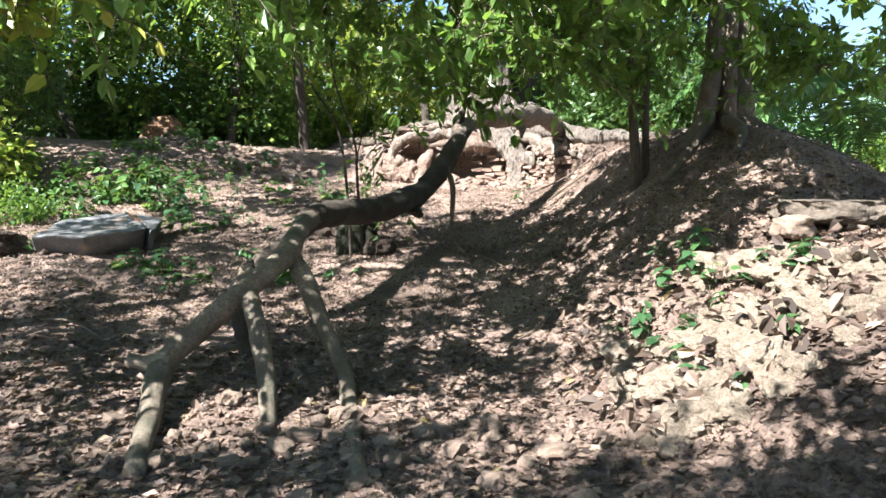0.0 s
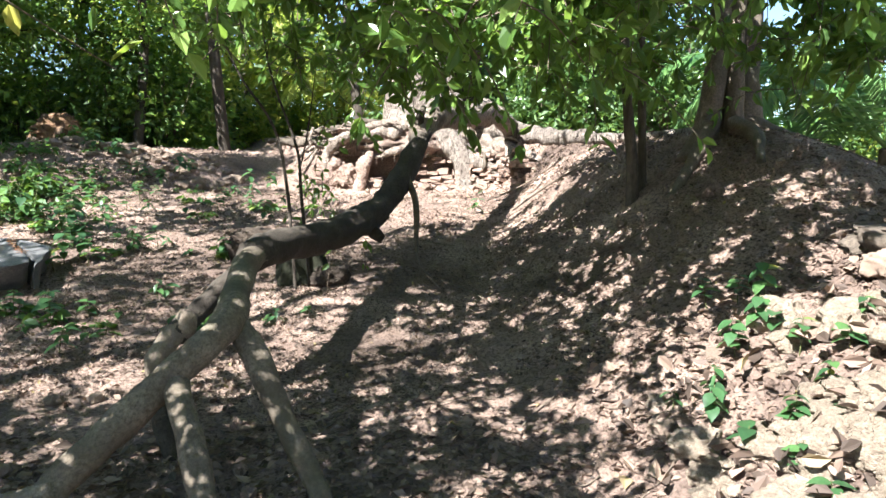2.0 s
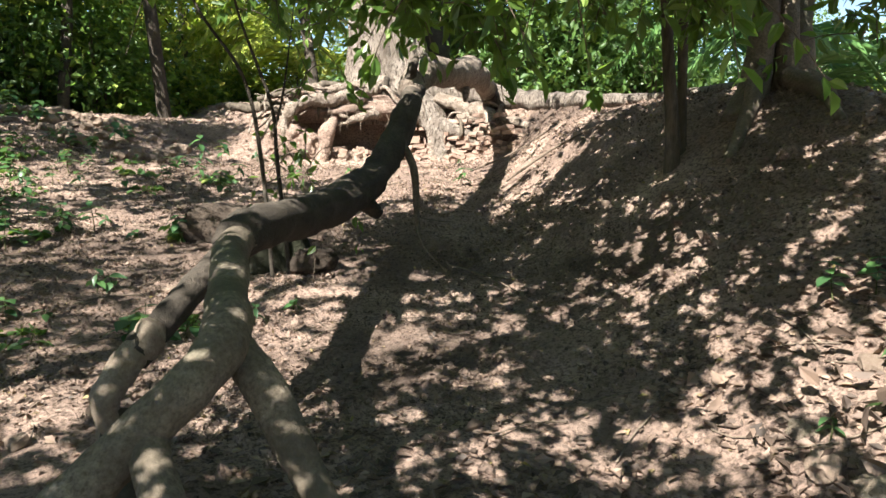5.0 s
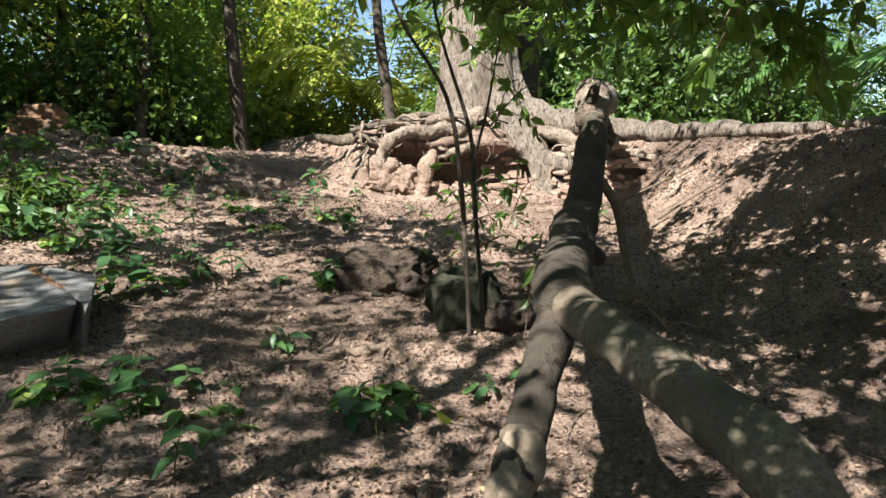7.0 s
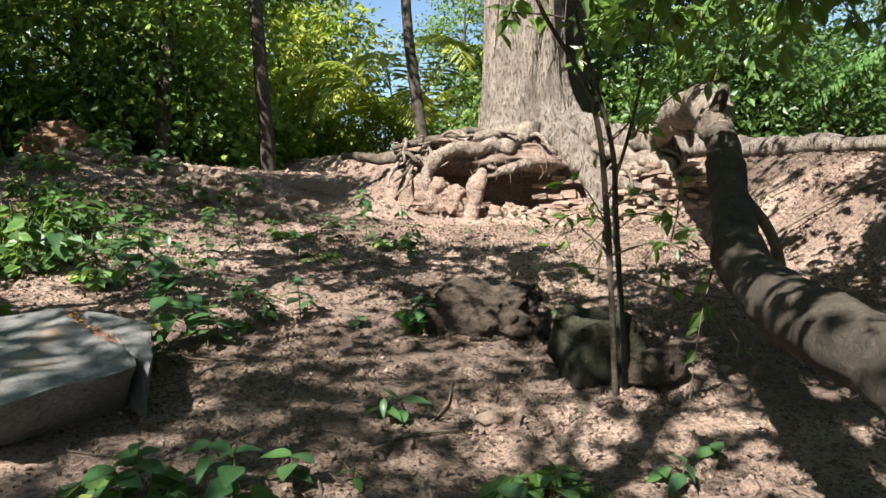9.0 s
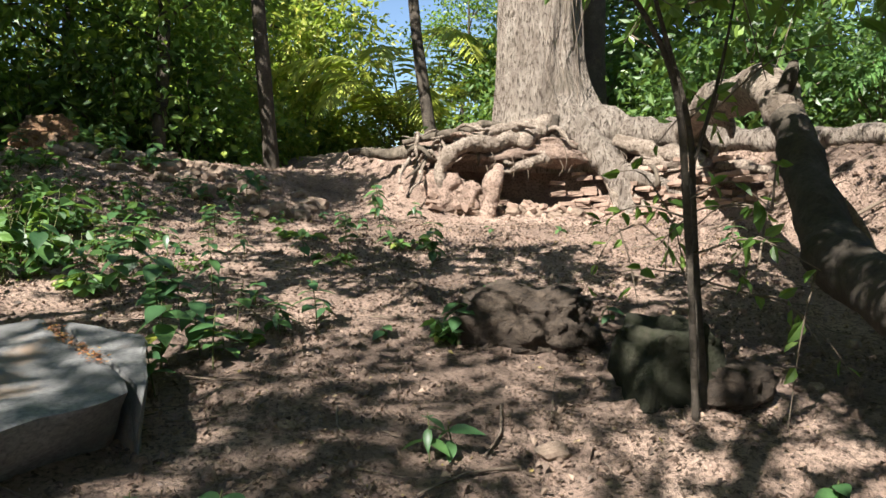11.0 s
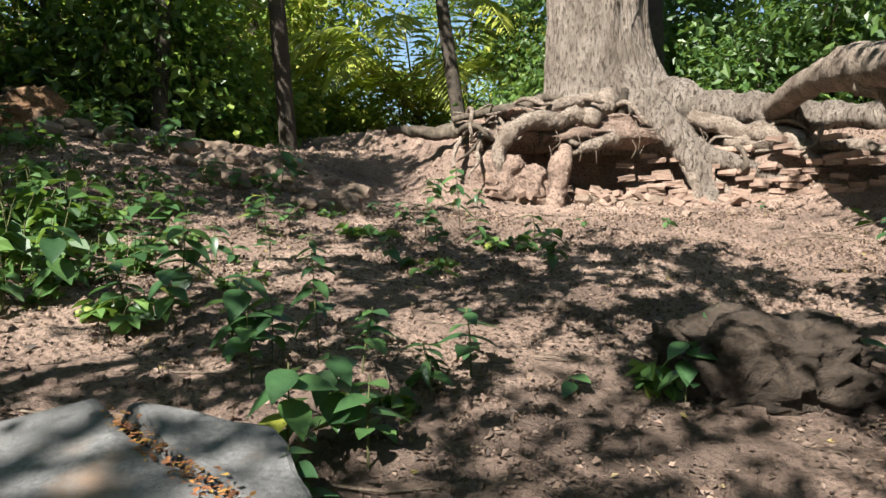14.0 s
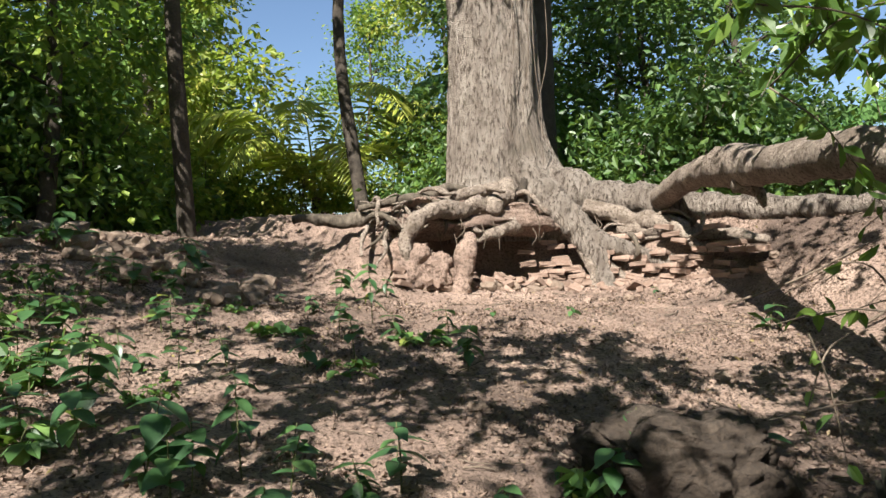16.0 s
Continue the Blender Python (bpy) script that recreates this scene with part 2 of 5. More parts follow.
def tube_arrays(points, sides=10, steps=6, lump=0.12, seed=0.0, wave=3.0):
    """A lumpy tube along points (x, y, z, radius), closed at both ends."""
    line = spline(points, steps)
    pos, rad = line[:, :3], np.maximum(line[:, 3], 0.002)
    tan = np.gradient(pos, axis=0)
    tan /= np.linalg.norm(tan, axis=1)[:, None] + 1e-9
    ref = np.array((0.0, 0.0, 1.0)) if abs(tan[0][2]) < 0.8 else np.array((1.0, 0.0, 0.0))
    verts, faces = [], []
    side = np.cross(tan[0], ref)
    side /= np.linalg.norm(side)
    for i in range(len(pos)):
        side = side - tan[i] * np.dot(side, tan[i])
        side /= np.linalg.norm(side) + 1e-9
        up = np.cross(side, tan[i])
        for k in range(sides):
            a = 2 * math.pi * k / sides
            d = math.cos(a) * side + math.sin(a) * up
            q = pos[i] + d * rad[i]
            f = 1 + lump * noise.noise(Vector(q * wave) + Vector((seed, seed, 0))) + 0.5 * lump * noise.noise(Vector(q * wave * 3.7) + Vector((0, seed, seed))) + 0.3 * lump * noise.noise(Vector(q * wave * 9.0))
            verts.append(pos[i] + d * rad[i] * f)
    n = len(pos)
    for i in range(n - 1):
        for k in range(sides):
            j = (k + 1) % sides
            faces.append((i * sides + k, i * sides + j, (i + 1) * sides + j, (i + 1) * sides + k))
    verts.append(pos[0] - tan[0] * rad[0] * 0.15)
    verts.append(pos[-1] + tan[-1] * rad[-1] * 0.4)
    for k in range(sides):
        j = (k + 1) % sides
        faces.append((n * sides, j, k, k))
        faces.append((n * sides + 1, (n - 1) * sides + k, (n - 1) * sides + j, (n - 1) * sides + j))
    return np.array(verts), faces


def join_arrays(parts):
    verts, faces, base = [], [], 0
    for v, f in parts:
        verts.append(v)
        faces.extend([tuple(i + base for i in q) for q in f])
        base += len(v)
    return np.vstack(verts), faces


def poly_mesh(name, verts, faces, material, smooth=True):
    """Mixed triangles (written as quads with a doubled end) and quads."""
    me = bpy.data.meshes.new(name)
    clean = [tuple(dict.fromkeys(int(i) for i in f)) for f in faces]
    me.from_pydata([tuple(map(float, v)) for v in verts], [], clean)
    me.polygons.foreach_set("use_smooth", [smooth] * len(me.polygons))
    me.update()
    me.materials.append(material)
    return me


def tube(name, points, material, sides=10, steps=6, lump=0.12, seed=0.0, wave=3.0):
    return poly_mesh(name, *tube_arrays(points, sides, steps, lump, seed, wave), material)


def leaves_mesh(name, centres, way, size, material, width=0.56, fold=0.25, up_bias=0.5, rng=RNG, broad=False):
    """Many folded pointed leaves: base, flanks, tip. way: the direction each points. broad: rounder outline, drooping tip."""
    n = len(centres)
    way = way / (np.linalg.norm(way, axis=1)[:, None] + 1e-9)
    nrm = rng.normal(size=(n, 3)) * (1 - up_bias) + np.array((0, 0, up_bias))
    nrm -= way * np.sum(nrm * way, axis=1)[:, None]
    nrm /= np.linalg.norm(nrm, axis=1)[:, None] + 1e-9
    side = np.cross(nrm, way)
    L = size[:, None]
    base = centres - way * L * 0.5
    tip = centres + way * L * 0.5 - nrm * L * 0.08
    if broad:
        w = width * (0.8 + 0.4 * rng.random(n))[:, None]
        rise = nrm * L * fold * 0.22
        a, b = centres - way * L * 0.24, centres + way * L * 0.14 - nrm * L * 0.03
        verts = np.stack([base, a + side * L * w * 0.5 + rise, b + side * L * w * 0.44 + rise, tip - nrm * L * 0.1,
                          b - side * L * w * 0.44 + rise, a - side * L * w * 0.5 + rise], axis=1).reshape(-1, 3)
        i = np.arange(n)[:, None] * 6
        return mesh_from(name, verts, np.concatenate([i + (0, 3, 2, 1), i + (0, 5, 4, 3)], axis=0), material, smooth=False)
    mid = centres - way * L * 0.05
    le = mid + side * L * width * 0.5 + nrm * L * fold * 0.3
    ri = mid - side * L * width * 0.5 + nrm * L * fold * 0.3
    verts = np.stack([base, le, tip, ri], axis=1).reshape(-1, 3)
    i = np.arange(n)[:, None] * 4
    faces = np.concatenate([i + (0, 2, 1), i + (0, 3, 2)], axis=0)
    return mesh_from(name, verts, faces, material, smooth=False)


def rock_mesh(name, size, material, seed, flat=0.0, cuts=3, rough=0.25, under=0.0, square=0.72, pits=0.0):
    """An uneven broken stone that sits on z = 0."""
    bm = bmesh.new()
    bmesh.ops.create_icosphere(bm, subdivisions=cuts, radius=0.5)
    for v in bm.verts:
        c = v.co.copy()
        c = Vector([math.copysign(abs(a) ** square, a) for a in c])
        if cuts > 3:
            c += Vector((noise.noise(c * 9 + Vector((seed, 3, 0))), noise.noise(c * 9 + Vector((3, seed, 0))), noise.noise(c * 9 + Vector((0, 3, seed))))) * 0.05
            c += c.normalized() * 0.03 * noise.noise(c * 22)
        c *= 1 + rough * noise.noise(c * 2.1 + Vector((seed, 0, 0))) + 0.45 * rough * noise.noise(c * 6 + Vector((0, seed, 0)))
        if pits:
            q = c * 13 + Vector((seed, seed, 0))
            c *= 1 - pits * max(0.0, noise.noise(q) - 0.05) * 2.2 - pits * 0.6 * abs(noise.noise(q * 2.3)) + pits * 0.9 * noise.noise(c * 4.5 + Vector((0, 0, seed)))
        if flat:
            c.z = max(min(c.z, 0.32), -0.5) * (1 - flat) + c.z * flat * 0.5
        v.co = Vector((c.x * size[0], c.y * size[1], c.z * size[2]))
    low = min(v.co.z for v in bm.verts)
    for v in bm.verts:
        v.co.z -= low
        v.co.y += under * max(0.0, 0.75 * size[2] - v.co.z)
    me = bpy.data.meshes.new(name)
    bm.to_mesh(me)
    bm.free()
    me.polygons.foreach_set("use_smooth", [cuts > 2] * len(me.polygons))
    me.materials.append(material)
    return me


# ---- the lie of the land ----
BASE_Y = [-60, 0, 5, 6, 7, 8, 10, 12, 14, 16, 20, 40, 200]
BASE_Z = [-0.3, -0.08, 0.03, 0.10, 0.20, 0.36, 0.66, 1.0, 1.29, 1.42, 1.55, 1.7, 1.7]
FOOT = np.array([  # foot of the bank: x, y, rise, width of the slope
    (2.6, -30, 0.7, 1.6), (1.7, 2, 0.75, 1.3), (1.3, 5.4, 0.95, 1.3), (0.95, 7.2, 1.12, 2.0), (0.85, 8.3, 1.4, 2.3),
    (1.05, 9.6, 1.5, 2.3), (1.25, 11.5, 1.25, 1.7), (1.5, 13.2, 1.0, 1.0), (1.78, 14.6, 0.95, 0.55), (1.65, 15.4, 0.95, 0.4), (1.25, 16.15, 0.9, 0.35),
    (0.5, 16.6, 0.95, 0.3), (0.2, 16.95, 0.95, 0.25), (-0.6, 16.9, 0.95, 0.25), (-1.15, 16.1, 0.85, 0.45), (-1.9, 15.5, 0.7, 1.3), (-2.8, 16.0, 0.55, 2.2),
    (-3.4, 14.6, 0.62, 1.8), (-4.6, 13.6, 0.64, 2.0), (-6.0, 12.6, 0.64, 2.2), (-9, 11.5, 0.8, 3), (-40, 9, 0.8, 4)])


def smooth01(u):
    u = np.clip(u, 0, 1)
    return u * u * (3 - 2 * u)


def raw_land(x, y):
    """Height of the ground before it is worn smooth."""
    x, y = np.atleast_1d(np.asarray(x, float)), np.atleast_1d(np.asarray(y, float))
    z = sum(np.interp(y + d, BASE_Y, BASE_Z) for d in (-0.6, -0.2, 0.2, 0.6)) / 4
    z = z + 0.07 * np.clip(-x - 1.8, 0, 3) - 0.03 * np.clip(x, 0, 1)
    best = np.full(x.shape, 1e9)
    d = np.zeros(x.shape)
    rise = np.zeros(x.shape)
    wide = np.ones(x.shape)
    for a, b in zip(FOOT[:-1], FOOT[1:]):
        ex, ey = b[0] - a[0], b[1] - a[1]
        ll = ex * ex + ey * ey
        u = np.clip(((x - a[0]) * ex + (y - a[1]) * ey) / ll, 0, 1)
        px, py = x - (a[0] + u * ex), y - (a[1] + u * ey)
        r = np.hypot(px, py)
        hit = r < best - 1e-9
        sign = np.where(ex * (y - a[1]) - ey * (x - a[0]) <= 0, 1.0, -1.0)
        best = np.where(hit, r, best)
        d = np.where(hit, r * sign, d)
        rise = np.where(hit, a[2] + u * (b[2] - a[2]), rise)
        wide = np.where(hit, a[3] + u * (b[3] - a[3]), wide)
    u = np.clip((d + 0.15 * wide) / (1.15 * wide), 0, 1)
    z = z + rise * (0.55 * smooth01(u) + 0.45 * u) * (1 - 0.85 * smooth01((d - 1.9) / 4.0) * (x > 0))
    # knoll that carries the many-stemmed tree
    z = z + 0.12 * np.exp(-(((x - 3.2) / 1.2) ** 2 + ((y - 10.2) / 1.3) ** 2)) * np.clip((x - 1.4) / 1.2, 0, 1)
    return z


def land(x, y):
    """Height of the ground, without clods."""
    x, y = np.atleast_1d(np.asarray(x, float)), np.atleast_1d(np.asarray(y, float))
    return (2 * raw_land(x, y) + sum(raw_land(x + a, y + b) for a, b in ((0.16, 0), (-0.16, 0), (0, 0.16), (0, -0.16), (0.3, 0.3), (-0.3, 0.3), (0.3, -0.3), (-0.3, -0.3)))) / 10


def gz(x, y):
    return float(land(x, y)[0])


def clods(x, y):
    n = noise.noise
    return (0.05 * n(Vector((x * 0.9, y * 0.9, 3))) + 0.03 * n(Vector((x * 2.6, y * 2.6, 7))) + 0.018 * n(Vector((x * 7, y * 7, 1)))
            + 0.010 * n(Vector((x * 19, y * 19, 5))))


def axis(lo, hi, step, reach):
    mid = np.arange(lo, hi + 1e-6, step)
    out, g = [], step
    v = hi
    while v < reach:
        g *= 1.22
        v += g
        out.append(v)
    out2, g, v = [], step, lo
    while v > -reach:
        g *= 1.22
        v -= g
        out2.append(v)
    return np.concatenate([out2[::-1], mid, out])


gx, gy = axis(-7.0, 5.5, 0.05, 600), axis(3.5, 18.5, 0.05, 600)
GX, GY = np.meshgrid(gx, gy)
GZ = land(GX.ravel(), GY.ravel())
fine = (GX.ravel() > -12) & (GX.ravel() < 10) & (GY.ravel() > 0) & (GY.ravel() < 26)
for i in np.nonzero(fine)[0]:
    GZ[i] += clods(GX.ravel()[i], GY.ravel()[i])
nx, ny = len(gx), len(gy)
ii = (np.arange(ny - 1)[:, None] * nx + np.arange(nx - 1)[None, :]).ravel()
ground = new("ground", mesh_from("ground", np.stack([GX.ravel(), GY.ravel(), GZ], axis=1), np.stack([ii, ii + 1, ii + nx + 1, ii + nx], axis=1), SOIL))
tagged(ground, "reddish brown bare forest soil with dry leaf litter", "ground", kind="structure")

# ---- the great tree and its roots ----


def scatter_crown(rng, tips, per, spread, size, droop=0.3):
    """Leaf centres, directions and sizes round branch tips."""
    c, w, s = [], [], []
    for t in tips:
        n = int(per * (0.6 + 0.8 * rng.random()))
        off = rng.normal(size=(n, 3)) * np.array(spread)
        c.append(np.asarray(t)[None, :] + off)
        d = off * 0.6 + rng.normal(size=(n, 3)) * 0.5 * np.mean(spread)
        d[:, 2] -= droop * np.mean(spread)
        w.append(d)
        s.append(size * (0.65 + 0.7 * rng.random(n)))
    return np.vstack(c), np.vstack(w), np.concatenate(s)


def trunk_arrays(cx, cy, z0, height, r_low, r_high, flutes, seed, sides=56, rings=46, lean=(0, 0)):
    """A fluted trunk that flares to the ground."""
    verts, faces = [], []
    for i in range(rings):
        h = height * (i / (rings - 1)) ** 1.5
        flare = math.exp(-h / 0.55)
        for k in range(sides):
            a = 2 * math.pi * k / sides
            r = r_high + (r_low - r_high) * flare
            fl = sum(min(w * math.exp(-h / ln), cap) * math.exp(-((math.atan2(math.sin(a - c), math.cos(a - c))) / s) ** 2) for c, w, s, ln, cap in flutes)
            q = Vector((math.cos(a) * 2.2, math.sin(a) * 2.2, h * 0.5 + seed))
            r *= 1 + 0.10 * noise.noise(q) + 0.05 * noise.noise(q * 2.7) + 0.05 * noise.noise(Vector((math.cos(a) * 7, math.sin(a) * 7, h * 0.9))) + 0.035 * noise.noise(Vector((math.cos(a) * 19, math.sin(a) * 19, h * 2.6 + seed)))
            r += fl
            verts.append((cx + lean[0] * h + r * math.cos(a), cy + lean[1] * h + r * math.sin(a), z0 + h))
    for i in range(rings - 1):
        for k in range(sides):
            j = (k + 1) % sides
            faces.append((i * sides + k, i * sides + j, (i + 1) * sides + j, (i + 1) * sides + k))
    return np.array(verts), faces


big_tree = thing("great_tree", Matrix(), "huge old grey-barked tree with roots spilling over a bank", "tree")
child("trunk", poly_mesh("trunk", *trunk_arrays(0.24, 17.5, 2.0, 10.0, 0.74, 0.61, [(-0.36, 1.9, 0.42, 0.56, 0.95), (-1.0, 1.1, 0.30, 0.55, 0.62), (-1.95, 0.5, 0.25, 0.45, 0.28), (-2.6, 0.4, 0.2, 0.4, 0.25), (0.3, 1.2, 0.3, 0.5, 0.7), (-3.0, 0.4, 0.25, 0.4, 0.25)], 2.0, 180, 130), BARK_PALE), big_tree)
child("second_stem", poly_mesh("second_stem", *trunk_arrays(1.25, 18.25, 2.0, 10.0, 0.45, 0.3, [(-1.0, 0.1, 0.4, 0.8, 0.1)], 9.0, 28, 30), BARK_DARK), big_tree, "dark second stem behind the main trunk")
ROOTS = [
    [(0.42, 17.0, 3.0, 0.22), (0.58, 16.72, 2.66, 0.25), (0.74, 16.5, 2.38, 0.23), (0.91, 16.3, 2.1, 0.18), (1.01, 16.14, 1.82, 0.145), (1.06, 15.99, 1.55, 0.125), (1.08, 15.86, 1.32, 0.09)],
    [(0.65, 17.1, 3.0, 0.22), (0.98, 16.85, 2.74, 0.25), (1.3, 16.62, 2.58, 0.22), (1.7, 16.3, 2.50, 0.20), (2.0, 15.85, 2.42, 0.18), (2.25, 15.2, 2.33, 0.155), (2.42, 14.3, 2.24, 0.13), (2.6, 13.2, 2.2, 0.10), (2.75, 12.0, 2.2, 0.06)],
    [(0.72, 16.52, 2.36, 0.14), (1.02, 16.22, 2.04, 0.135), (1.3, 15.98, 1.90, 0.125), (1.5, 15.78, 1.78, 0.115), (1.67, 15.58, 1.70, 0.10), (1.9, 15.25, 1.67, 0.075), (2.05, 15.0, 1.62, 0.04)],
    [(1.1, 16.5, 2.42, 0.12), (1.55, 16.05, 2.24, 0.11), (1.8, 15.6, 2.14, 0.095), (1.78, 15.2, 1.92, 0.08), (1.9, 14.9, 1.6, 0.05)],
    [(1.4, 16.2, 2.12, 0.09), (1.75, 15.75, 2.05, 0.08), (1.95, 15.1, 2.0, 0.065), (2.1, 14.4, 1.92, 0.045)],
    [(0.97, 16.3, 1.95, 0.09), (0.93, 16.08, 1.7, 0.07), (0.9, 15.95, 1.36, 0.045)],
    [(1.05, 16.1, 1.7, 0.08), (1.25, 15.95, 1.52, 0.06), (1.42, 15.75, 1.38, 0.04)],
    [(0.0, 16.9, 2.66, 0.16), (-0.35, 16.45, 2.50, 0.12), (-0.7, 16.2, 2.41, 0.11), (-1.05, 16.05, 2.36, 0.105), (-1.3, 16.0, 2.22, 0.095), (-1.43, 15.95, 1.98, 0.075), (-1.48, 15.92, 1.66, 0.055)],
    [(-0.3, 16.6, 2.45, 0.11), (-0.9, 16.5, 2.40, 0.10), (-1.5, 16.5, 2.33, 0.095), (-2.0, 16.5, 2.30, 0.085), (-2.6, 16.8, 2.30, 0.05)],
    [(0.25, 16.6, 2.26, 0.10), (0.08, 16.38, 2.24, 0.10), (-0.18, 16.25, 2.14, 0.085), (-0.42, 16.22, 2.06, 0.06), (-0.6, 16.3, 2.02, 0.04)],
    [(0.22, 16.95, 2.72, 0.12), (0.1, 16.6, 2.62, 0.13), (-0.06, 16.4, 2.54, 0.13), (-0.2, 16.3, 2.44, 0.115), (-0.3, 16.22, 2.36, 0.09)],
    [(-0.68, 16.05, 2.05, 0.07), (-0.76, 15.88, 1.85, 0.11), (-0.83, 15.8, 1.62, 0.13), (-0.92, 15.74, 1.34, 0.12)],
    [(-0.5, 16.5, 2.6, 0.07), (-0.9, 16.4, 2.62, 0.07), (-1.4, 16.3, 2.5, 0.06), (-1.9, 16.4, 2.42, 0.04)],
    [(-0.1, 16.5, 2.68, 0.085), (-0.5, 16.3, 2.58, 0.075), (-0.9, 16.2, 2.53, 0.06), (-1.2, 16.3, 2.42, 0.04)],
    [(-1.5, 16.4, 2.3, 0.035), (-1.65, 16.1, 2.1, 0.03), (-1.75, 15.8, 1.9, 0.02), (-1.85, 15.6, 1.75, 0.015)],
    [(-1.7, 16.5, 2.3, 0.03), (-1.9, 16.1, 2.1, 0.025), (-2.0, 15.8, 1.85, 0.018)],
]


for x, y in ((3.0, 11.3), (3.3, 10.7)):
    ROOTS[1].append((x, y, gz(x, y) + 0.02, 0.05))
ROOTS[1][-3] = (2.75, 12.0, gz(2.75, 12.0) + 0.05, 0.06)


def gnarl(pts, seed, amount):
    """The same line with kinks and swellings."""
    line = spline(pts, 4)
    for i in range(1, len(line)):
        q = Vector(line[i][:3]) * 3.2 + Vector((seed, 0, 0))
        for c in range(3):
            line[i][c] += amount * noise.noise(q + Vector((0, 7.7 * c, 0)))
        line[i][3] *= 1 + 0.35 * noise.noise(q * 1.7 + Vector((0, 0, 5)))
    return line


for k, pts in enumerate(ROOTS):
    slim = 0.95 if k >= 7 else 1.0
    line = gnarl([(*p[:3], p[3] * slim) for p in pts], k * 3.1, 0.02 if k < 3 else 0.05 if k < 7 else 0.06)
    child("root", tube("root", line, BARK_PALE if k < 3 else BARK_MID if k in (8, 12) else SOIL if k == 11 else BARK_ROOT, 20, 5, 0.22 if k < 3 else 0.4, k * 3.1, 5.0), big_tree)
rr = random.Random(4)
for k in range(24):
    x = rr.uniform(-1.9, 0.2) if k < 17 else rr.uniform(1.2, 2.0)
    y = 16.35 - 0.25 * abs(x) + (0.2 if x < 0.6 else 0)
    y = min(y, 16.3) if x < 1.2 else 16.1 - 1.2 * (x - 1.2)
    z = rr.uniform(2.15, 2.6) if x < 0.5 else rr.uniform(1.9, 2.3)
    r = rr.uniform(0.012, 0.036)
    dx, dz = rr.uniform(-0.7, 0.7), rr.uniform(-0.28, 0.06)
    p = [(x, y + 0.25, z, r), (x + dx * 0.3, y, z + 0.08, r * 0.95), (x + dx * 0.7, y - 0.12, z + dz * 0.6, r * 0.8), (x + dx, y - 0.05, z + dz, r * 0.5)]
    child("root", tube("root", gnarl(p, k * 5.3, 0.07), BARK_ROOT if k % 4 else BARK_MID, 8, 3, 0.35, k, 7.0), big_tree)
child("root_stub", tube("root_stub", [(0.22, 16.55, 2.35, 0.10), (0.2, 16.45, 2.55, 0.07), (0.22, 16.42, 2.78, 0.045)], BARK_DARK, 8, 4), big_tree, "dark broken root stub")
for k in range(26):
    x = -1.5 + 3.4 * RNG.random()
    y = 16.1 + 0.2 * RNG.random()
    z = 2.15 + 0.25 * RNG.random()
    ln = 0.15 + 0.35 * RNG.random()
    child("rootlet", tube("rootlet", [(x, y, z, 0.006), (x + 0.03, y - 0.05, z - ln * 0.5, 0.005), (x + RNG.normal() * 0.05, y - 0.06, z - ln, 0.003)], TWIG, 4, 3), big_tree)

for x, y, z, size, seed in ((-0.5, 16.78, 2.02, (1.9, 0.95, 0.40), 3.0), (-1.4, 16.1, 1.35, (0.5, 0.42, 0.5), 6.0), (-1.12, 15.98, 1.36, (0.34, 0.3, 0.34), 8.0)):
    lump = new("earth_lump", rock_mesh("earth_lump", size, SOIL, seed, 0.0, 5, 0.4))
    lump.matrix_basis = pose(x, y, z)
    tagged(lump, "crumbling reddish earth held together by the roots", "earth bank", kind="structure")
rngt = np.random.default_rng(12)
tips = []
for k in range(46):
    a, r = rngt.random() * 6.283, 1.5 + 5.0 * math.sqrt(rngt.random())
    tips.append(np.array((0.3 + r * math.cos(a), 17.3 + r * math.sin(a), 9.0 + 4.0 * rngt.random())))
    if k % 4 == 0:
        t_ = tips[-1]
        child("bough", tube("bough", [(0.32, 17.5, 8.5, 0.25), ((0.32 + t_[0]) / 2, (17.5 + t_[1]) / 2, 9.8, 0.14), (*t_, 0.03)], BARK_PALE, 8, 5, 0.2, k), big_tree)
c, w, s_ = scatter_crown(rngt, tips, 120, (0.6, 0.6, 0.4), 0.17)
child("crown", leaves_mesh("crown", c, w, s_, LEAF_FOREST, rng=rngt), big_tree)

# old limb that arches from the roots over the path
limb = thing("fallen_limb", Matrix(), "long crooked fallen limb arching over the path on broken branch legs", "fallen branch")
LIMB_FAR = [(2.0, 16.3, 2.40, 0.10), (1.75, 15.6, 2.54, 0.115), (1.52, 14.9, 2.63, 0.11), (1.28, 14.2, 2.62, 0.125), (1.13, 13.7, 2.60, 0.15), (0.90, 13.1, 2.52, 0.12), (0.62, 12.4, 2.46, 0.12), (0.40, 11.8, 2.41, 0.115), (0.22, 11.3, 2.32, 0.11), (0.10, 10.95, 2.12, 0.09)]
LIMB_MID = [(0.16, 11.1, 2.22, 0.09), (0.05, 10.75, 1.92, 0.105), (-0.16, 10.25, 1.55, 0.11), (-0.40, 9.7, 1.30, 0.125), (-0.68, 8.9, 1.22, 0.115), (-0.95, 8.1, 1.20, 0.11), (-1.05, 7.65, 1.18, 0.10)]
